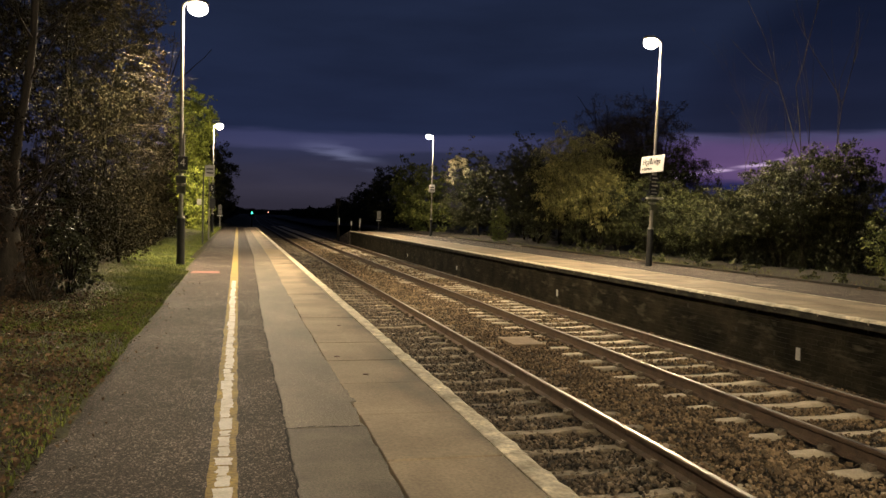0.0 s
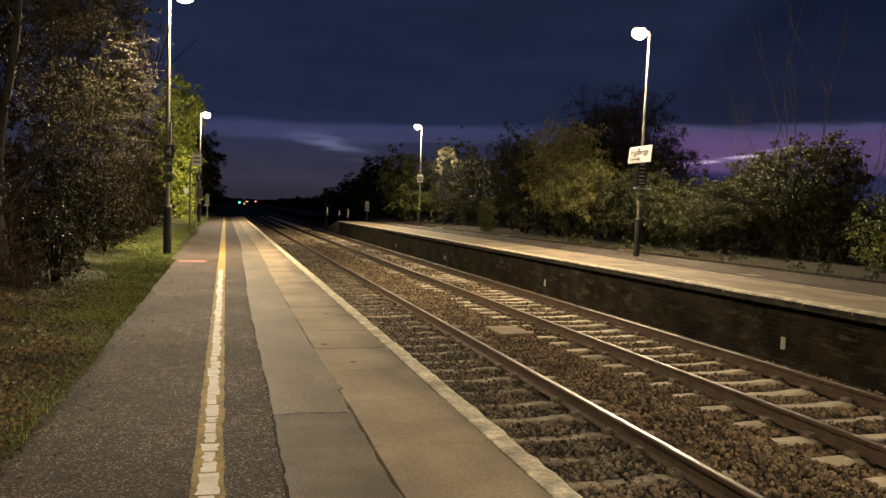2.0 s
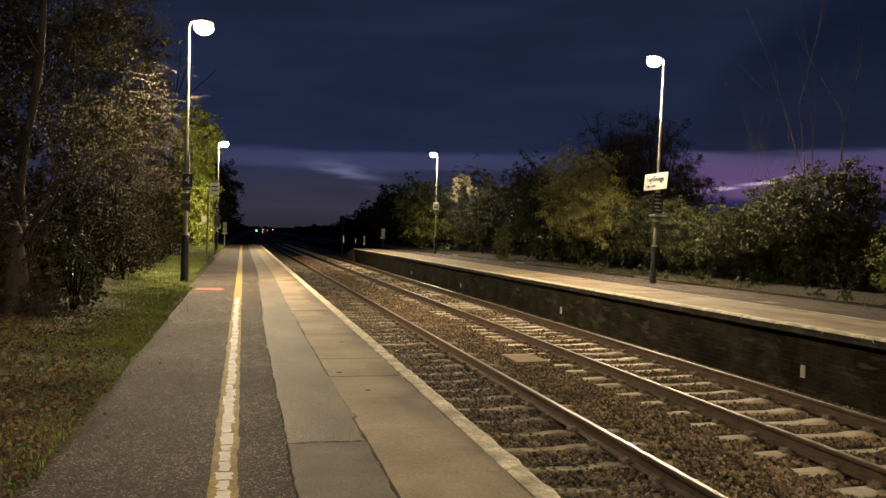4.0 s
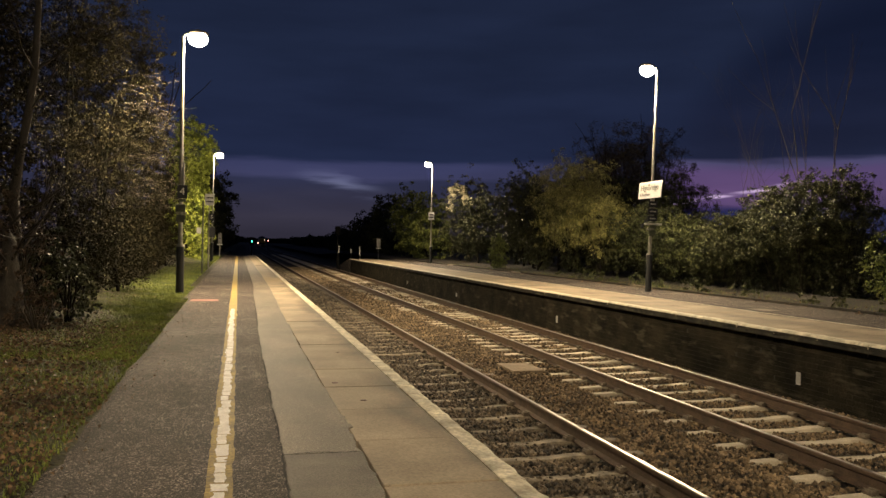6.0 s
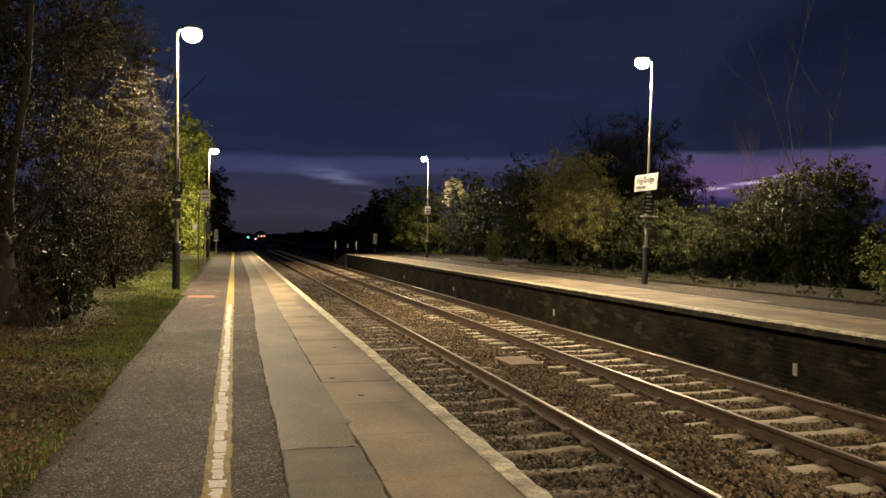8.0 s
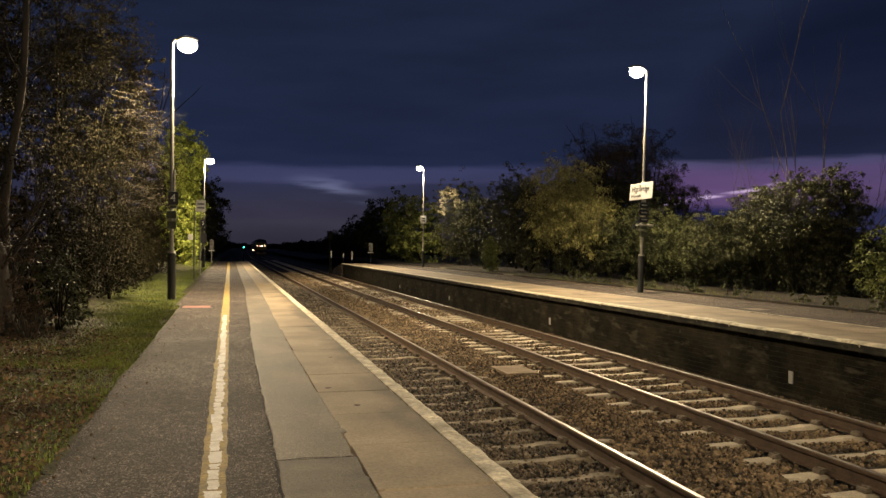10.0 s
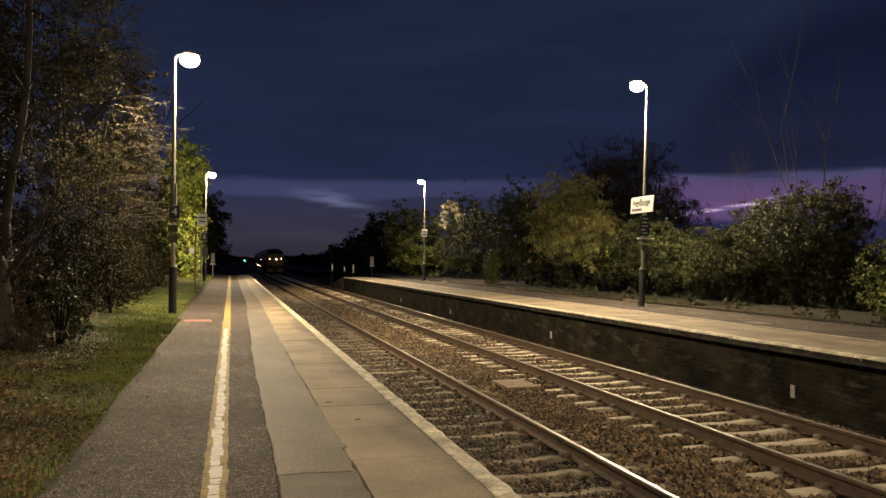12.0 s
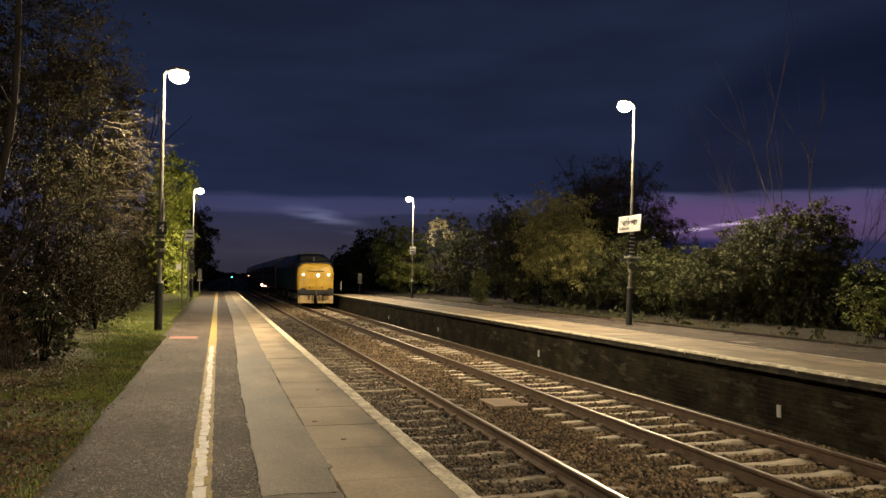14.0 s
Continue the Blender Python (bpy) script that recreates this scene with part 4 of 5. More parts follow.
# ---- vegetation ----
def leaf_cloud(rng, blobs, density, size, lump=0.28, inner=0.62, skirt=0.0, clump=0.0):
    """Leaves gathered in clumps over and inside lumpy ellipsoids: their places and outward directions."""
    P, O = [], []
    for cx, cy, cz, rx, ry, rz in blobs:
        n = int(density * (rx * ry + ry * rz + rx * rz) * 4.2)
        per = 26 if clump else 1
        k = max(8, n // per)
        d = rng.normal(size=(k, 3))
        d /= np.linalg.norm(d, axis=1)[:, None]
        ph = rng.uniform(0, 6.28, 6)
        w = (np.sin(d[:, 0] * 6 + ph[0]) * np.sin(d[:, 1] * 7 + ph[1]) + np.sin(d[:, 2] * 8 + ph[2]) * np.sin(d[:, 0] * 11 + ph[3]) + 0.6 * np.sin(d[:, 1] * 17 + ph[4]) * np.sin(d[:, 2] * 15 + ph[5]))
        r = (1 + lump * 0.5 * w) * (1 - (1 - inner) * rng.random(k) ** 1.8) * rng.normal(1, 0.05, k)
        c = np.array((cx, cy, cz)) + d * r[:, None] * np.array((rx, ry, rz))
        if clump:
            e = rng.normal(size=(k, per, 3)) + d[:, None] * 0.7 + np.array((0, 0, 0.35))
            e /= np.linalg.norm(e, axis=2)[:, :, None]
            reach = clump * rng.uniform(0.5, 1.5, (k, 1, 1)) * rng.uniform(0.35, 1.0, (k, per, 1))
            c = (c[:, None] + e * reach * np.array((1, 1, 0.75))).reshape(-1, 3)
            d = (e * 0.8 + d[:, None] * 0.5).reshape(-1, 3)
        P.append(c)
        O.append(d)
    P, O = np.concatenate(P), np.concatenate(O)
    ok = P[:, 2] > 0.02 + skirt * (0.6 + 0.4 * np.sin(P[:, 1] * 2.3) * np.sin(P[:, 0] * 1.7 + P[:, 1])) * rng.uniform(0.5, 1.3, len(P))
    return P[ok], O[ok]


def leaves(name, P, O, rng, size, aspect, material, parent, label="", droop=0.3):
    n = len(P)
    nor = O * 0.5 + rng.normal(0, 0.7, (n, 3)) + np.array((0, 0, 0.3))
    nor /= np.linalg.norm(nor, axis=1)[:, None]
    ax = rng.normal(size=(n, 3)) + np.array((0, 0, -droop * 2))
    ax -= nor * (ax * nor).sum(1)[:, None]
    ax /= np.linalg.norm(ax, axis=1)[:, None] + 1e-6
    sd = np.cross(nor, ax)
    L = size * rng.uniform(0.6, 1.35, (n, 1))
    W = L * aspect
    fold = nor * W * 0.25
    v = np.stack([P - ax * L * 0.5, P + sd * W * 0.5 + fold, P + ax * L * 0.5 - nor * L * 0.12, P - sd * W * 0.5 + fold], 1)
    idx = (np.arange(n) * 4)[:, None]
    f = np.concatenate([idx + np.array([[0, 1, 2]]), idx + np.array([[0, 2, 3]])], 0)
    return link_mesh(name, array_mesh(name, v.reshape(-1, 3), f), material, parent, label)


def grow(rng, start, direction, length, radius, depth, out, spread=0.5, rise=0.15, forks=3, wander=0.22, shrink=0.62):
    """Branches by random forking; out collects (points, radii)."""
    pts, p, d = [Vector(start)], Vector(start), Vector(direction).normalized()
    steps = 5
    for i in range(steps):
        d = (d + Vector(rng.normal(0, wander, 3)) * 0.5 + Vector((0, 0, rise * 0.3))).normalized()
        p = p + d * length / steps
        pts.append(p.copy())
    out.append((pts, [radius * (1 - 0.65 * i / steps) for i in range(steps + 1)]))
    if depth > 0:
        for k in range(forks):
            at = pts[rng.integers(2, steps + 1)]
            nd = (d + Vector(rng.normal(0, spread, 3)) + Vector((0, 0, rise))).normalized()
            grow(rng, at, nd, length * shrink * rng.uniform(0.8, 1.2), radius * 0.5, depth - 1, out, spread, rise, forks, wander, shrink)


def shrub(name, label, category, blobs, material, seed, density=150, size=0.1, aspect=0.55, stems=5, droop=0.3, lump=0.28, inner=0.55, trunk_mat=None, limb=None, skirt=0.0, clump=None):
    rng = np.random.default_rng(seed)
    cx, cy = np.mean([b[0] for b in blobs]), np.mean([b[1] for b in blobs])
    t = thing(name, label, category)
    for b in blobs:
        tubes = []
        base = (b[0] + rng.normal(0, b[3] * 0.15), b[1] + rng.normal(0, b[4] * 0.15), -0.05)
        for k in range(stems):
            a = rng.uniform(0, 6.28)
            tip = Vector((b[0] + math.cos(a) * b[3] * 0.55, b[1] + math.sin(a) * b[4] * 0.55, b[2] + b[5] * rng.uniform(0.1, 0.55)))
            grow(rng, base, tip - Vector(base), (tip - Vector(base)).length, limb or 0.02 + 0.012 * b[2], 1, tubes, 0.4, 0.1, 3, 0.15, 0.25)
        V, F = join_tubes(tubes, 5)
        link_mesh("trunk", array_mesh("trunk", V, F), trunk_mat or bark_dark, t, "forking woody stems")
    P, O = leaf_cloud(rng, blobs, density, size, lump=lump, inner=inner, skirt=skirt, clump=size * 2.6 if clump is None else clump)
    leaves("crown", P, O, rng, size, aspect, material, t, "", droop)
    return t


def bare_tree(name, label, base, height, seed, material, radius=0.09, spread=0.45, depth=3, lean=(0, 0, 1), forks=3, rise=0.3):
    rng = np.random.default_rng(seed)
    t = thing(name, label, "tree")
    tubes = []
    grow(rng, base, lean, height * 0.62, radius, depth, tubes, spread, rise, forks, 0.12)
    V, F = join_tubes(tubes[:1], 7)
    link_mesh("trunk", array_mesh("trunk", V, F), material, t)
    V, F = join_tubes(tubes[1:], 4)
    link_mesh("crown", array_mesh("crown", V, F), material, t, "leafless branches")
    return t


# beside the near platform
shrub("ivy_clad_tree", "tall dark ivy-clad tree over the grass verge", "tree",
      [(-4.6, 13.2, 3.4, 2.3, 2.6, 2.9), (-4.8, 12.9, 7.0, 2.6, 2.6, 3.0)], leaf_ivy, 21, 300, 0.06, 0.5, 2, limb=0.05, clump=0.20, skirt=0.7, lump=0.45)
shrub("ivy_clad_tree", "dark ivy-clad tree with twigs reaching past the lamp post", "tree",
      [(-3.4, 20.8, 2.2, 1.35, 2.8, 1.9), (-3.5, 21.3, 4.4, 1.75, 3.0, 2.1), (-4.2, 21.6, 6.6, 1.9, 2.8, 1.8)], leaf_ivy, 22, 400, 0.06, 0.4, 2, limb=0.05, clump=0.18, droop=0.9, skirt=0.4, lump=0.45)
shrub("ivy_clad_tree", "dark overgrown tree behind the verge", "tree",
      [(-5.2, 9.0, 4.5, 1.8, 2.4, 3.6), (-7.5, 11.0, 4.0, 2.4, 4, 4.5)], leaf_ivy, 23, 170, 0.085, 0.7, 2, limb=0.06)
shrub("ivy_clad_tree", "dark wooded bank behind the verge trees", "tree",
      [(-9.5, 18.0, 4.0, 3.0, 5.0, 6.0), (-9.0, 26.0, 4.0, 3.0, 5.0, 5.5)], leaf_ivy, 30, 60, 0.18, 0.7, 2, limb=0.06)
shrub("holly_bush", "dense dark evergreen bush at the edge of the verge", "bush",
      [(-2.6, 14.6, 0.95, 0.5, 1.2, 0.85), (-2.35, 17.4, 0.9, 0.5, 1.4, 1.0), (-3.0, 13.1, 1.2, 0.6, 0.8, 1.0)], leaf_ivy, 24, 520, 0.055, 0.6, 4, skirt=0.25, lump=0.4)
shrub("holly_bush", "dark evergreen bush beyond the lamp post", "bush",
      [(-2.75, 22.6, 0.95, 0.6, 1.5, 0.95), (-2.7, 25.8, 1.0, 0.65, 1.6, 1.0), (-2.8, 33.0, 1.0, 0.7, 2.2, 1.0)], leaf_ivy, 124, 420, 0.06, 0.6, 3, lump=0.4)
shrub("bramble_bush", "glossy green bramble bush at the edge of the verge", "bush",
      [(-2.13, 11.2, 0.42, 0.28, 0.5, 0.42), (-2.38, 11.6, 0.62, 0.40, 0.65, 0.55)], leaf_laurel, 25, 620, 0.055, 0.65, 6, clump=0.10, lump=0.5)
shrub("withered_brush", "tangled brown withered brush beside the verge", "bush",
      [(-2.62, 10.9, 0.62, 0.42, 0.7, 0.66), (-2.95, 11.2, 0.85, 0.6, 0.9, 0.78), (-2.3, 10.4, 0.2, 0.35, 0.6, 0.22)], leaf_brown, 26, 520, 0.05, 0.45, 14, trunk_mat=twig_brown, clump=0.09, lump=0.5)
shrub("leafy_tree", "bright green leafy tree lit by the platform lamp", "tree",
      [(-2.85, 50.3, 2.7, 1.15, 2.0, 2.7), (-2.75, 50.6, 6.1, 1.25, 1.9, 2.2), (-2.5, 49.2, 1.0, 0.8, 1.4, 1.1)], leaf_bright, 27, 260, 0.14, 0.65, 1, limb=0.05, clump=0.3, lump=0.4)
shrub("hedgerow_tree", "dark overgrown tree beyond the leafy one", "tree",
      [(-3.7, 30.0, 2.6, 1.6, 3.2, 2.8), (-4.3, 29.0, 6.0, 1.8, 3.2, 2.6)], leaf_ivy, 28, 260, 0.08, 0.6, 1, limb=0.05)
for k, b in enumerate(((-4.4, 57, 2.6, 1.8, 3.6, 3.1), (-3.5, 62, 3.2, 2.3, 7, 3.6), (-3.2, 80, 3.6, 2.7, 9, 4.2))):
    shrub("hedgerow_tree", "dark trees along the line beyond the platform", "tree", [b], leaf_dark, 290 + k, 90, 0.17, 0.65, 1, limb=0.05)


def verge_tree(name, label, pts, r0, seed):
    t = thing(name, label, "tree")
    rad = [r0 * (1 - 0.6 * i / (len(pts) - 1)) for i in range(len(pts))]
    V, F = join_tubes([(pts, rad)], 9)
    link_mesh("trunk", array_mesh("trunk", V, F), bark_pale, t)
    rng = np.random.default_rng(seed)
    tubes = []
    for k in range(7):
        at = pts[rng.integers(len(pts) // 2, len(pts))]
        grow(rng, at, (rng.normal(0, 0.5), rng.normal(0, 0.5), 0.6), 1.4, 0.018, 1, tubes, 0.5, 0.1, 3)
    V, F = join_tubes(tubes, 4)
    link_mesh("crown", array_mesh("crown", V, F), twig_brown, t)


verge_tree("slender_tree", "slender pale-barked tree leaning over the brush", [(-2.86, 11.95, 0.0), (-2.90, 11.95, 0.9), (-2.96, 11.95, 1.6), (-2.90, 11.95, 2.2), (-2.80, 11.95, 2.8), (-2.73, 11.95, 3.4), (-2.70, 11.95, 4.2), (-2.72, 11.95, 5.4), (-2.8, 11.95, 6.6)], 0.075, 31)
verge_tree("slender_tree", "thick brown trunk rising out of withered brush", [(-2.60, 10.5, 0.0), (-2.62, 10.5, 0.5), (-2.64, 10.5, 0.8), (-2.66, 10.55, 1.05), (-2.72, 10.6, 1.2)], 0.16, 32)


def lamp_twigs():
    t = thing("overhanging_branches", "bare twigs reaching out past the lamp post", "branches")
    rng = np.random.default_rng(33)
    tubes = []
    for k in range(44):
        z = rng.uniform(2.0, 5.1)
        y = rng.uniform(18.2, 22)
        grow(rng, (-2.45, y, z - 0.2), (1.0, rng.normal(0, 0.4), rng.uniform(-0.25, 0.25)), rng.uniform(0.5, 0.95), 0.0065, 2, tubes, 0.4, -0.08, 3, 0.25)
    V, F = join_tubes(tubes, 4)
    link_mesh("twig_spray", array_mesh("twig_spray", V, F), twig_brown, t)


lamp_twigs()

# behind the far platform
shrub("laurel_bush", "large glossy laurel bush behind the far platform", "bush",
      [(14.3, 17.5, 2.15, 1.3, 1.2, 1.0), (14.5, 16.6, 2.2, 0.9, 0.6, 0.9), (14.2, 18.9, 1.8, 1.2, 1.4, 0.95), (14.2, 20.4, 1.45, 1.0, 1.3, 0.8), (14.5, 21.6, 1.05, 0.8, 0.9, 0.6), (15.3, 18.5, 1.1, 0.8, 2.2, 0.9)], leaf_laurel, 41, 820, 0.072, 0.52, 3, lump=0.3, inner=0.5, skirt=0.3, clump=0.15, limb=0.014)
shrub("laurel_bush", "low green laurel bush behind the far platform", "bush",
      [(13.7, 14.0, 1.0, 0.75, 0.8, 0.65), (13.4, 12.6, 0.85, 0.7, 1.0, 0.65), (13.2, 13.7, 0.35, 0.4, 0.5, 0.3)], leaf_green, 42, 300, 0.08, 0.5, 4, lump=0.35, clump=0.16, skirt=0.15, limb=0.012)
# added dark mass: its colour gives the shade under the laurel overhang
shrub("hedge_bush", "dark low growth standing in for shade beneath the laurel bushes", "bush",
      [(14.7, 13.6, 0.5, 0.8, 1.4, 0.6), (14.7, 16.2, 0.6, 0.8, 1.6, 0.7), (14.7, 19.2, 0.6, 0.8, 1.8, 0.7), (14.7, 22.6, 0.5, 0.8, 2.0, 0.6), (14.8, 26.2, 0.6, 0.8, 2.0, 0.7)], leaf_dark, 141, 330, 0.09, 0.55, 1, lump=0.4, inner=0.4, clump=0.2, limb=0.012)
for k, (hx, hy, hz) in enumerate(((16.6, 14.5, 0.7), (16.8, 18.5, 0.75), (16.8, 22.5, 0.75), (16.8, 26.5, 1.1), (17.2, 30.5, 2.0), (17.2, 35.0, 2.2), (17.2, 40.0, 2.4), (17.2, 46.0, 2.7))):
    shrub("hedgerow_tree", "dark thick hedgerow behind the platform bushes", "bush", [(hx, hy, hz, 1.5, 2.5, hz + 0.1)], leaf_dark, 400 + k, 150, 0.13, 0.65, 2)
shrub("hedge_bush", "dark mixed hedge behind the far platform", "bush",
      [(14.3, 23.6, 1.35, 1.15, 1.7, 0.85), (14.5, 26.2, 1.75, 1.35, 1.8, 1.05), (14.3, 22.3, 1.0, 0.8, 1.0, 0.6)], leaf_mid, 43, 380, 0.08, 0.5, 3, lump=0.35, inner=0.4, skirt=0.3, clump=0.18, limb=0.014)
shrub("willow_bush", "tall yellowing willow bush behind the far platform", "bush",
      [(14.3, 31.0, 3.0, 1.2, 1.5, 1.55), (14.2, 33.4, 3.5, 1.25, 1.5, 1.7), (13.9, 29.0, 2.1, 0.9, 1.2, 1.0), (14.1, 32.4, 1.9, 1.1, 2.2, 0.9)], leaf_willow, 44, 420, 0.13, 0.2, 8, limb=0.02, droop=-1.1, lump=0.45, inner=0.35, skirt=0.6, clump=0.26)
shrub("hedge_bush", "dark tangled lower hedge in front of the willow", "bush",
      [(13.6, 34.8, 0.9, 0.6, 1.2, 0.75), (13.9, 36.2, 1.3, 0.8, 1.0, 1.0), (14.2, 31.5, 0.8, 0.6, 2.4, 0.7), (14.3, 28.4, 0.8, 0.6, 1.6, 0.7)], leaf_laurel, 145, 260, 0.10, 0.5, 5, lump=0.5, clump=0.2, skirt=0.2)
shrub("hedge_bush", "dark dense hedge beside the willow", "bush",
      [(14.4, 37.8, 2.4, 1.3, 1.6, 1.9), (14.8, 40.8, 3.0, 1.5, 2.0, 2.3)], leaf_laurel, 45, 280, 0.10, 0.55, 2, lump=0.4, inner=0.35, skirt=0.3, clump=0.24)
shrub("round_shrub", "small rounded green shrub at the back of the platform", "bush", [(12.6, 38.0, 0.85, 0.45, 0.6, 0.85)], leaf_green, 46, 800, 0.08, 0.55, 3, clump=0.12, limb=0.012)
shrub("vine_bush", "hedge topped with pale clematis vine", "bush",
      [(13.6, 49.6, 4.6, 0.6, 1.0, 0.32), (13.0, 48.8, 3.9, 0.16, 0.3, 0.8), (13.6, 47.2, 3.9, 0.3, 0.6, 0.25)], leaf_pale, 47, 260, 0.11, 0.5, 1, limb=0.012, clump=0.16, lump=0.5)
# dark leaves in place of the overhang's shade; the far lamp stands close
shrub("hedge_bush", "hedge below the pale vine with its shade put into dark leaves", "bush",
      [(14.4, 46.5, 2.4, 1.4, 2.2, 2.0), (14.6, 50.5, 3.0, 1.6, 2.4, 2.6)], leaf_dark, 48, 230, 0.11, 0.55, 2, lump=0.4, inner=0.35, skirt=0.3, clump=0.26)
shrub("leafy_bush", "green leafy bushes beyond the far lamp", "bush",
      [(13.9, 58.5, 2.2, 1.6, 3.0, 2.3), (14.3, 65.5, 2.9, 1.8, 3.8, 3.0)], leaf_green, 49, 90, 0.17, 0.6, 3, clump=0.4, lump=0.4)
for k, b in enumerate(((14.5, 76, 2.6, 2.2, 6, 3.2), (14.8, 88, 2.0, 2.3, 7, 2.6), (15.2, 102, 1.4, 2.5, 8, 2.2), (16, 118, 1.0, 3, 10, 1.8))):
    shrub("hedgerow_tree", "dark hedgerow along the line beyond the far platform", "tree", [b], leaf_dark, 500 + k, 50, 0.22, 0.6, 3)
for k, (bx, by, bz, rr) in enumerate(((20.2, 38.8, 5.4, 2.7), (18.6, 35.0, 4.4, 1.9), (21.8, 43.5, 5.0, 2.6))):
    shrub("bare_tree", "dark leafless tree with a dense round crown of twigs", "tree", [(bx, by, bz, rr, rr, rr * 0.85)], twig_brown, 60 + k, 120, 0.28, 0.045, 7, lump=0.4, inner=0.3, limb=0.05, clump=0.5)
shrub("bare_tree", "dark leafless thorn tree beside the dense round one", "tree", [(19.0, 31.6, 3.2, 1.3, 1.5, 1.5)], twig_brown, 64, 160, 0.25, 0.05, 9, lump=0.5, inner=0.3, limb=0.03, clump=0.35)
bare_tree("slender_bare_tree", "slender leafless tree rising above the laurel", (16.05, 19.9, -0.1), 8.6, 65, bark_pale, 0.028, 0.34, 2, (0.0, 0, 1), 3, 0.3)
bare_tree("slender_bare_tree", "slender leafless tree behind the laurel", (16.65, 19.8, -0.1), 7.8, 66, bark_pale, 0.026, 0.30, 2, (0.0, 0, 1), 3, 0.3)
for k in range(3):
    bare_tree("slender_bare_tree", "thin leafless sapling behind the laurel", (14.7 + 0.35 * k, 20.4, -0.1), 4.9 + 0.5 * k, 67 + k, bark, 0.012, 0.5, 3, (-0.16 + 0.08 * k, 0, 1), 3, 0.25)
bare_tree("bare_tree", "leafless thorn tree at the back of the hedge", (19.0, 20.5, -0.1), 4.4, 72, bark, 0.04, 0.5, 4, forks=3)
bare_tree("bare_tree", "leafless thorn tree at the back of the hedge", (18.6, 18.4, -0.1), 4.6, 73, bark, 0.04, 0.5, 4, forks=3)


rng_weeds = random.Random(19)
for k in range(16):
    wy = 10.5 + k * 1.25 + rng_weeds.uniform(-0.5, 0.5)
    wr = rng_weeds.uniform(0.10, 0.24)
    shrub("weed_clump", "low leafy weeds beside the back kerb", "weeds", [(FAR_BACK + 0.35 + rng_weeds.uniform(0, 0.6), wy, wr * 0.7, wr * 1.2, wr * 1.6, wr)], leaf_mid, 700 + k, 500, 0.055, 0.5, 2, limb=0.006, clump=0.07)


def far_woods():
    rng = np.random.default_rng(71)
    blobs = [(rng.uniform(-12, -4), y, 1.2, 4, 9, rng.uniform(2.2, 3.6)) for y in range(95, 330, 15)]
    blobs += [(rng.uniform(22, 30) + bend(y), y, 0.6, 5, 10, rng.uniform(1.3, 2.4)) for y in range(130, 420, 18)]
    blobs += [(x, 520 + rng.uniform(-20, 20), 0.5, 16, 8, rng.uniform(1.8, 3.2)) for x in range(-120, 420, 20)]
    blobs += [(x, 150 + x * -0.6 + rng.uniform(-5, 5), 0.5, 7, 6, rng.uniform(1.6, 2.6)) for x in range(34, 190, 9)]
    P, O = leaf_cloud(rng, blobs, 9, 0.6)
    ob = leaves("far_hedgerows", P, O, rng, 0.9, 0.6, leaf_dark, None)
    tagged(ob, "dark hedgerows and woods along the horizon", "woods", kind="stuff")


far_woods()


def blades(name, label, x0, x1, y0, y1, count, height, seed, material, edge=None):
    rng = np.random.default_rng(seed)
    x, y = rng.uniform(x0, x1, count), y0 + (y1 - y0) * rng.random(count) ** 1.4
    # tufts: keep more where a slow wave is high
    keep = rng.random(count) < 0.35 + 0.65 * (0.5 + 0.5 * np.sin(x * 5.1 + 1.3 * np.sin(y * 2.7)) * np.sin(y * 3.3))
    if edge is not None:
        keep &= rng.random(count) < np.clip(1.25 - np.abs(x - edge) * 0.9, 0.12, 1) * np.clip((y - 2.2) / 6.0, 0.25, 1)
    x, y = x[keep], y[keep]
    n = len(x)
    a = rng.uniform(0, 6.28, n)
    hgt = height * rng.uniform(0.4, 1.4, n)
    w = 0.004 + 0.002 * rng.random(n)
    dx, dy = np.cos(a), np.sin(a)
    bend_ = hgt * rng.uniform(0.2, 0.9, n)
    z = np.clip((-x - 1.6) * 0.06, 0, 0.2) if x1 < 0 else np.full(n, 0.0)
    b0 = np.stack([x - dy * w, y + dx * w, z - 0.01], -1)
    b1 = np.stack([x + dy * w, y - dx * w, z - 0.01], -1)
    tip = np.stack([x + dx * bend_, y + dy * bend_, z + hgt], -1)
    v = np.stack([b0, b1, tip], 1).reshape(-1, 3)
    f = np.arange(n * 3).reshape(-1, 3)
    tagged(link_mesh(name, array_mesh(name, v, f), material), label, "grass", kind="stuff")


blades("grass", "short mossy grass of the verge", -2.6, -0.90, 3.0, 16, 150000, 0.026, 81, grass_blade, -1.1)
blades("grass", "short bright grass beside the lamp posts", -2.6, -1.12, 13, 60, 90000, 0.05, 82, grass_blade)
blades("grass", "green grass edging the tarmac near the lamp post", -2.5, -1.0, 8, 20, 90000, 0.032, 84, grass_blade, -1.2)
blades("weeds", "low weeds along the back kerb of the platform", FAR_BACK + 0.1, 13.2, 8, 45, 4500, 0.08, 83, grass_blade)


def litter(name, label, x0, x1, y0, y1, count, seed, power=1.0, size=0.045):
    rng = np.random.default_rng(seed)
    u = rng.random(count) ** power
    x, y = x1 + (x0 - x1) * u, rng.uniform(y0, y1, count)
    z = (np.clip((-x - 1.6) * 0.06, 0, 0.25) if x1 < 0 else 0.0) + rng.uniform(0.008, 0.03, count)
    P = np.stack([x, y, z + 0 * x], -1)
    O = np.tile(np.array((0, 0, 1.4)), (count, 1))
    tagged(leaves(name, P, O, rng, size, 0.7, dead_leaf, None), label, "leaves", kind="stuff")


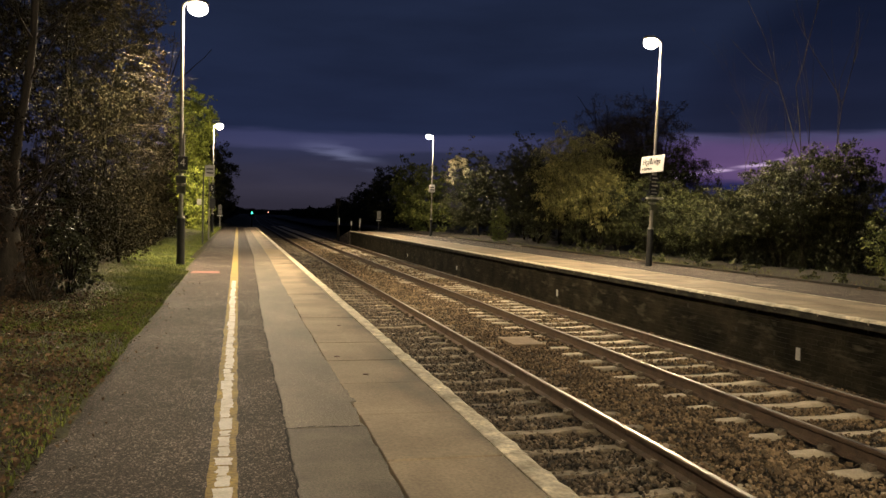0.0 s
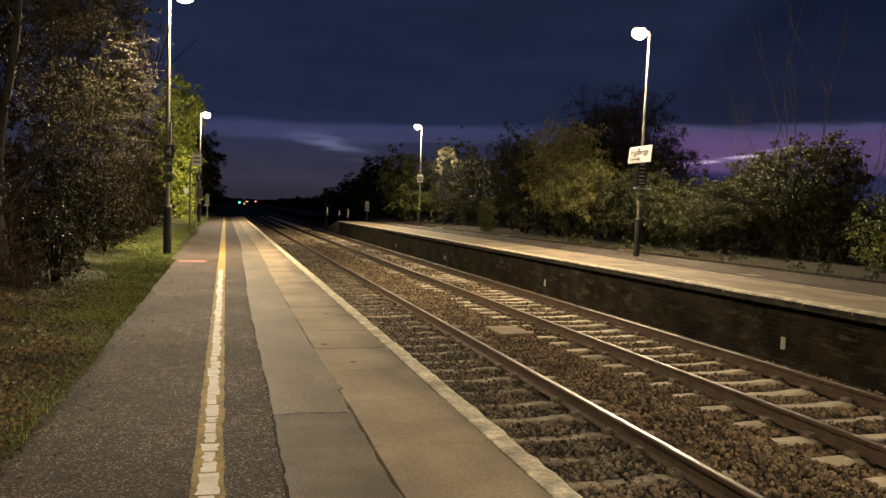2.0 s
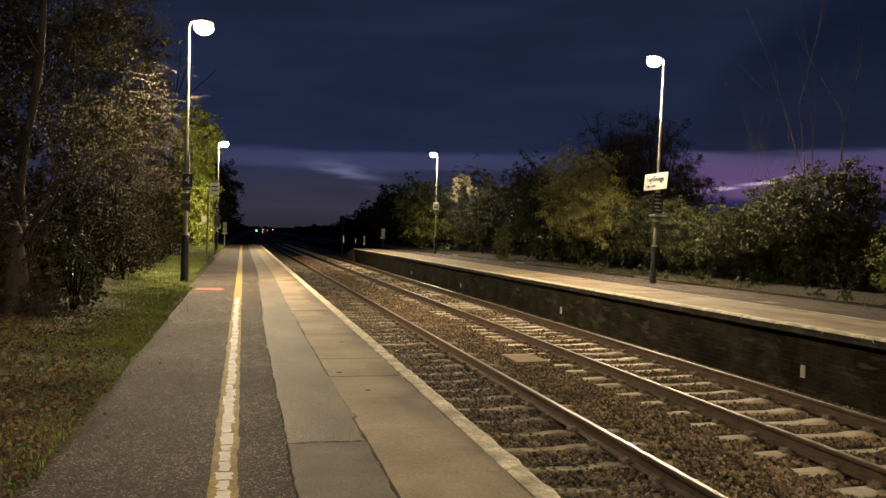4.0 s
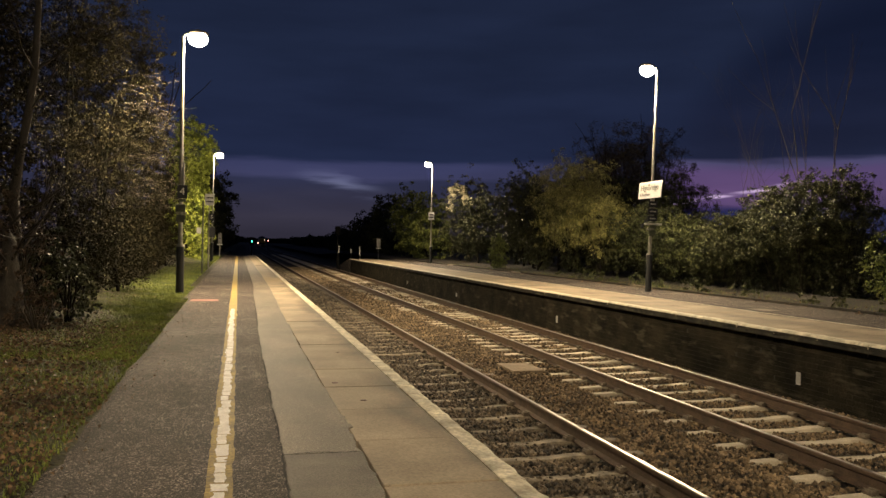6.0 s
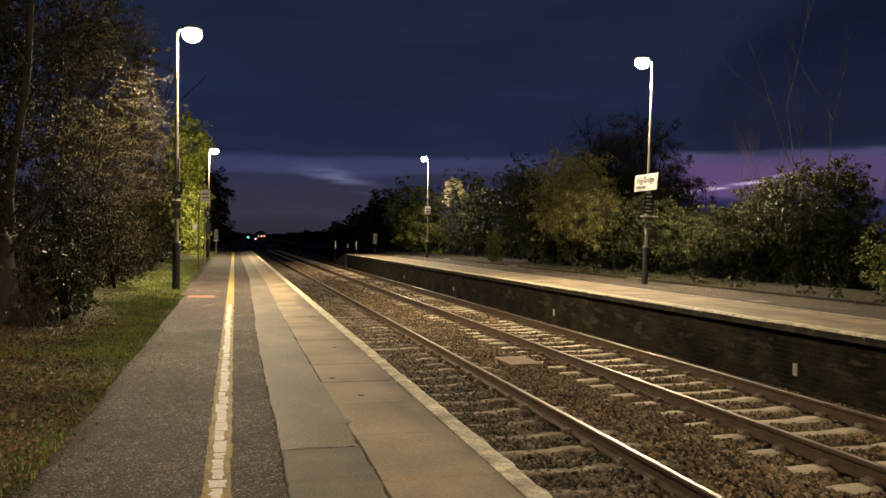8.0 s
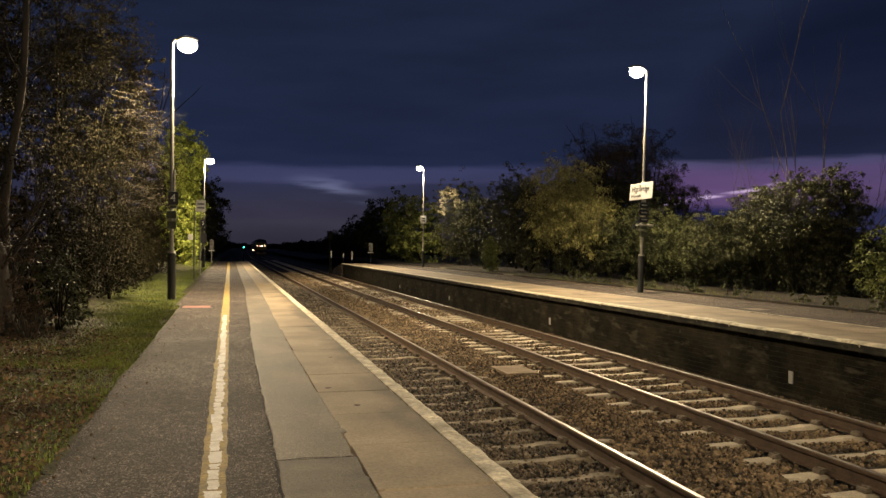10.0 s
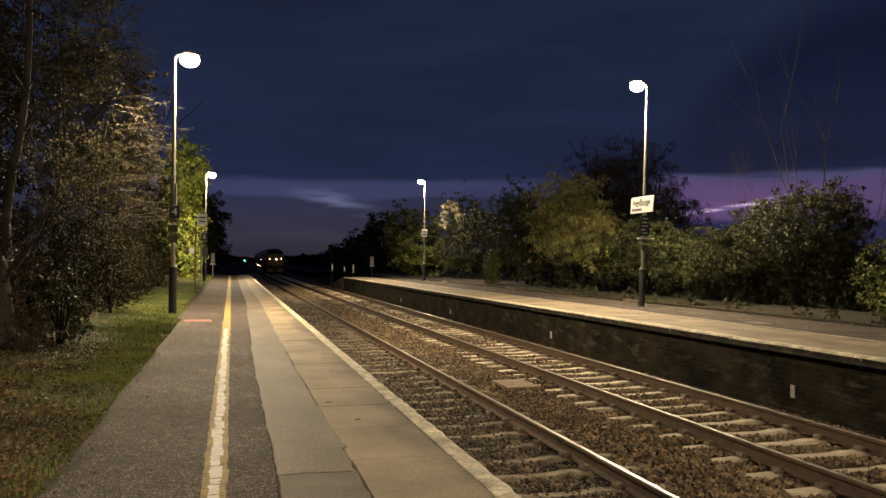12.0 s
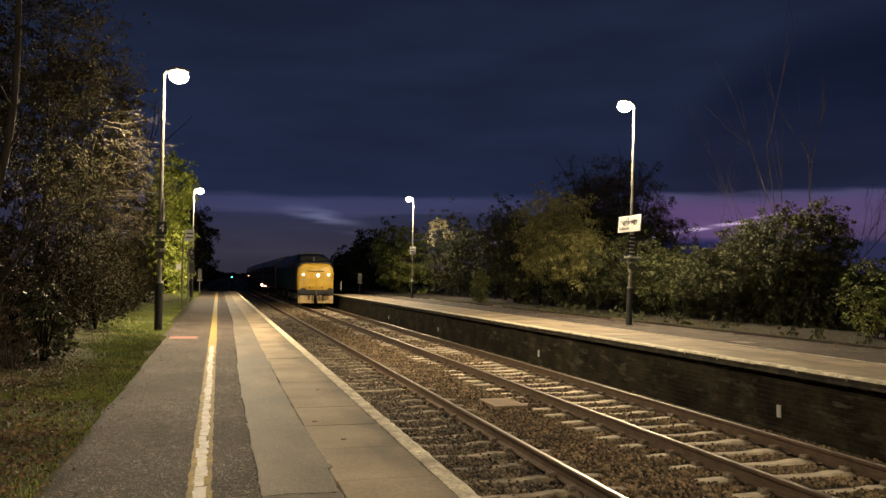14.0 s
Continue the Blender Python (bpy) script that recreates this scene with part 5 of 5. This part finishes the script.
litter("fallen_leaves", "brown fallen leaves strewn over the grass", -2.9, -1.0, 3, 11.5, 4600, 91, 0.55)
litter("fallen_leaves", "a few brown leaves on the grass by the lamp post", -2.9, -1.3, 11.5, 18, 500, 96, 0.5)
litter("fallen_leaves", "small brown leaf litter over the near grass", -2.6, -0.93, 3, 11, 5500, 93, 0.8, 0.026)
litter("fallen_leaves", "a few leaves blown onto the tarmac margin", -1.0, -0.5, 3, 14, 260, 94, 0.45, 0.022)
litter("fallen_leaves", "matted brown leaves over the edge of the tarmac", -1.7, -0.86, 2.6, 6.5, 2600, 95, 0.8, 0.03)
litter("fallen_leaves", "fallen leaves behind the far platform", 11.2, 14, 9, 40, 2200, 92)


# ---- the train ----
def ring(y, w, z0, z1, rt, rb=0.05, n=5):
    """A rounded section across the vehicle at y."""
    pts = []
    for cx, cz, r, a0 in ((w / 2 - rb, z0 + rb, rb, -90), (w / 2 - rt, z1 - rt, rt, 0), (-w / 2 + rt, z1 - rt, rt, 90), (-w / 2 + rb, z0 + rb, rb, 180)):
        for k in range(n):
            a = radians(a0 + 90 * k / (n - 1))
            pts.append((cx + r * math.cos(a), y, cz + r * math.sin(a)))
    return pts


def bogie(parent, y, axles, black):
    b = part("bogie", boxed(-1.18, 1.18, y - 2.1, y + 2.1, 0.42, 0.85, 0.06), black, parent, "black bogie frame")
    for a in axles:
        for s in (-1, 1):
            part("wheel", rodded((s * 0.70, y + a, 0.52), (s * 0.83, y + a, 0.52), 0.50, sides=24), iron, b)
    return b


def locomotive():
    t = thing("diesel_locomotive", "dark blue nose-ended diesel locomotive with a full yellow front", "locomotive")
    nose = part("nose", loft([ring(-0.02, 2.04, 1.12, 2.62, 0.50, 0.12), ring(0.06, 2.30, 1.06, 2.80, 0.58, 0.08), ring(0.22, 2.40, 1.05, 2.86, 0.58, 0.06), ring(0.45, 2.44, 1.05, 2.88, 0.55)]), loco_yellow, t, "rounded warning yellow nose end", smooth=True)
    part("nose_side", loft([ring(0.452, 2.425, 1.05, 2.895, 0.42), ring(1.55, 2.58, 1.05, 2.98, 0.40)]), loco_blue, t)
    part("cab", loft([ring(1.50, 2.60, 1.05, 2.96, 0.30), ring(1.62, 2.62, 1.05, 3.02, 0.5), ring(2.05, 2.66, 1.05, 3.44, 0.75), ring(2.35, 2.70, 1.05, 3.58, 0.9), ring(4.0, 2.70, 1.05, 3.62, 0.95)]), loco_blue, t, "dark blue cab", smooth=True)
    part("body", loft([ring(4.005, 2.70, 1.05, 3.615, 0.95), ring(18.4, 2.70, 1.05, 3.615, 0.95)]), loco_blue, t, "dark blue body side")
    part("roof", loft([[(-0.9, y, 3.35), (-0.75, y, 3.58), (-0.3, y, 3.67), (0.3, y, 3.67), (0.75, y, 3.58), (0.9, y, 3.35)] for y in (2.6, 18.3)]), loco_roof, t, "sooty grey roof")
    # windscreens lie on the sloping cab front
    for s in (-1, 1):
        bm = bmesh.new()
        q = [(s * 0.14, 1.60, 3.06), (s * 0.96, 1.66, 3.05), (s * 0.84, 1.92, 3.31), (s * 0.14, 1.90, 3.35)]
        a = [bm.verts.new((x, y - 0.16, z + 0.04)) for x, y, z in q]
        b = [bm.verts.new((x, y + 0.02, z - 0.03)) for x, y, z in q]
        bm.faces.new(a)
        bm.faces.new(b)
        for i in range(4):
            bm.faces.new((a[i], a[(i + 1) % 4], b[(i + 1) % 4], b[i]))
        part("windscreen", bm, dark_glass, t, "dark windscreen pane")
        part("side_window", boxed(s * 1.345 - 0.012, s * 1.345 + 0.012, 2.4, 3.2, 2.35, 2.95, 0.008), dark_glass, t)
        part("marker_light", rodded((s * 0.83, 0.10, 2.12), (s * 0.83, -0.055, 2.12), 0.075, sides=16), marker_glow, t, "lit round marker light")
        part("marker_rim", rodded((s * 0.83, 0.10, 2.12), (s * 0.83, -0.035, 2.12), 0.13, sides=16), loco_yellow, t)
        bf = part("buffer", rodded((s * 0.87, -0.48, 1.04), (s * 0.87, 0.1, 1.04), 0.10, sides=14), loco_black, t)
        part("buffer_head", rodded((s * 0.87, -0.56, 1.04), (s * 0.87, -0.50, 1.04), 0.22, sides=20), loco_black, bf, "round steel buffer head")
        part("valance", boxed(s * 0.64 - 0.52, s * 0.64 + 0.52, -0.10, 0.3, 0.22, 0.76, 0.06), loco_dirty, t, "grimy yellow lower valance")
    part("headlight", rodded((0.14, 0.10, 2.08), (0.14, -0.06, 2.08), 0.095, sides=16), head_glow, t, "bright headlight")
    part("headlight_rim", rodded((0.14, 0.10, 2.08), (0.14, -0.045, 2.08), 0.15, sides=16), loco_black, t)
    for s in (-1, 1):
        part("tail_lamp", rodded((s * 0.83, 0.10, 2.42), (s * 0.83, -0.01, 2.42), 0.10, sides=14), loco_red, t, "unlit red tail lamp")
        for z in (1.66, 1.78, 1.90):
            part("vent_slat", boxed(s * 0.80 - 0.20, s * 0.80 + 0.20, -0.05, 0.06, z - 0.03, z + 0.02, 0.008), loco_dirty, t)
        part("lamp_iron", boxed(s * 0.42 - 0.03, s * 0.42 + 0.03, -0.09, 0.0, 1.20, 1.34, 0.006), loco_black, t)
        part("wiper", rodded((s * 0.5, 1.40, 3.08), (s * 0.34, 1.60, 3.28), 0.012, sides=6), loco_black, t)
    part("centre_pillar", boxed(-0.09, 0.09, 1.42, 1.75, 3.02, 3.36, 0.03), loco_blue, t)
    part("brow", loft([[(-1.0, y, z - 0.10), (-0.9, y, z), (0.9, y, z), (1.0, y, z - 0.10), (0.9, y + 0.03, z - 0.12), (-0.9, y + 0.03, z - 0.12)] for y, z in ((0.30, 2.93), (1.50, 3.05))]), loco_black, t, "black anti-glare panel")
    part("buffer_beam", boxed(-1.18, 1.18, -0.14, 0.35, 0.76, 1.12, 0.04), loco_black, t, "black buffer beam")
    bm = rodded((0, -0.42, 0.98), (0, -0.1, 0.98), 0.05, sides=8)
    rod(bm, (0, -0.42, 0.98), (0, -0.36, 0.55), 0.03, sides=8)
    part("coupling_hook", bm, iron, t)
    for x in (-0.42, -0.22, 0.2, 0.4):
        part("brake_hose", rodded((x, -0.18, 0.9), (x * 1.1, -0.2, 0.42), 0.03, sides=8), loco_black, t)
    for x in (-0.35, 0.35):
        part("nose_door", boxed(x - 0.30, x + 0.30, -0.032, -0.012, 1.32, 1.95, 0.01), loco_yellow, t)
    part("handrail", rodded((-0.55, -0.06, 2.35), (0.55, -0.06, 2.35), 0.018, sides=8), loco_black, t)
    part("horn_grille", boxed(-0.22, 0.22, -0.01, 0.03, 2.48, 2.62, 0.01), loco_black, t)
    part("fuel_tank", boxed(-1.15, 1.15, 7.6, 11.2, 0.45, 1.0, 0.1), loco_black, t)
    bogie(t, 3.9, (-1.9, 0.0, 1.9), loco_black)
    bogie(t, 14.8, (-1.9, 0.0, 1.9), loco_black)
    return t


def coach(first):
    t = thing("railway_coach", "dark unlit railway coach behind the locomotive", "railway coach", group="coaches of the train")
    part("body", loft([ring(0.3, 2.72, 0.95, 3.70, 0.75), ring(20.0, 2.72, 0.95, 3.70, 0.75)]), coach_paint, t, "dark maroon side")
    part("roof", loft([[(-1.1, y, 3.30), (-0.85, y, 3.62), (-0.35, y, 3.80), (0.35, y, 3.80), (0.85, y, 3.62), (1.1, y, 3.30)] for y in (0.35, 19.95)]), loco_roof, t)
    for s in (-1, 1):
        for k in range(8):
            part("window", boxed(s * 1.362 - 0.01, s * 1.362 + 0.01, 1.6 + k * 2.2, 3.0 + k * 2.2, 2.15, 2.95, 0.006), dark_glass, t)
    part("gangway", boxed(-0.5, 0.5, 0.0, 0.32, 1.1, 3.3, 0.05), loco_black, t)
    part("underframe", boxed(-1.0, 1.0, 5.5, 15, 0.5, 0.94, 0.05), loco_black, t)
    bogie(t, 3.2, (-1.3, 1.3), loco_black)
    bogie(t, 17.0, (-1.3, 1.3), loco_black)
    if first:
        part("side_light", rodded((-1.42, 0.14, 0.98), (-1.42, 0.30, 0.98), 0.15, sides=14), side_glow, t, "lit warm lamp low on the side")
        part("side_light", rodded((-1.05, 0.14, 0.93), (-1.05, 0.30, 0.93), 0.15, sides=14), side_glow, t, "lit warm lamp low on the side")
    return t


loco = locomotive()
coaches = [coach(i == 1) for i in range(4)]

FRONT_AT_END, SPEED = 53.4, 33.0


def on_line(y):
    slope = (bend(y + 1) - bend(y - 1)) / 2
    return pose(FAR_TRACK + bend(y), y, RAIL_TOP, 0, 0, -math.degrees(math.atan(slope)))


def motions():
    times = [0, 1, 2, 3, 4, 5, 6, 7, 8, 9, 9.5, 10, 10.5, 11, 11.5, 12, 12.5, 13, 13.5, 14]
    for ob, behind in [(loco, 0.0)] + [(c, 19.2 + 20.6 * i) for i, c in enumerate(coaches)]:
        walk(ob, [(t, on_line(FRONT_AT_END + behind + SPEED * (14 - t))) for t in times])


motions()
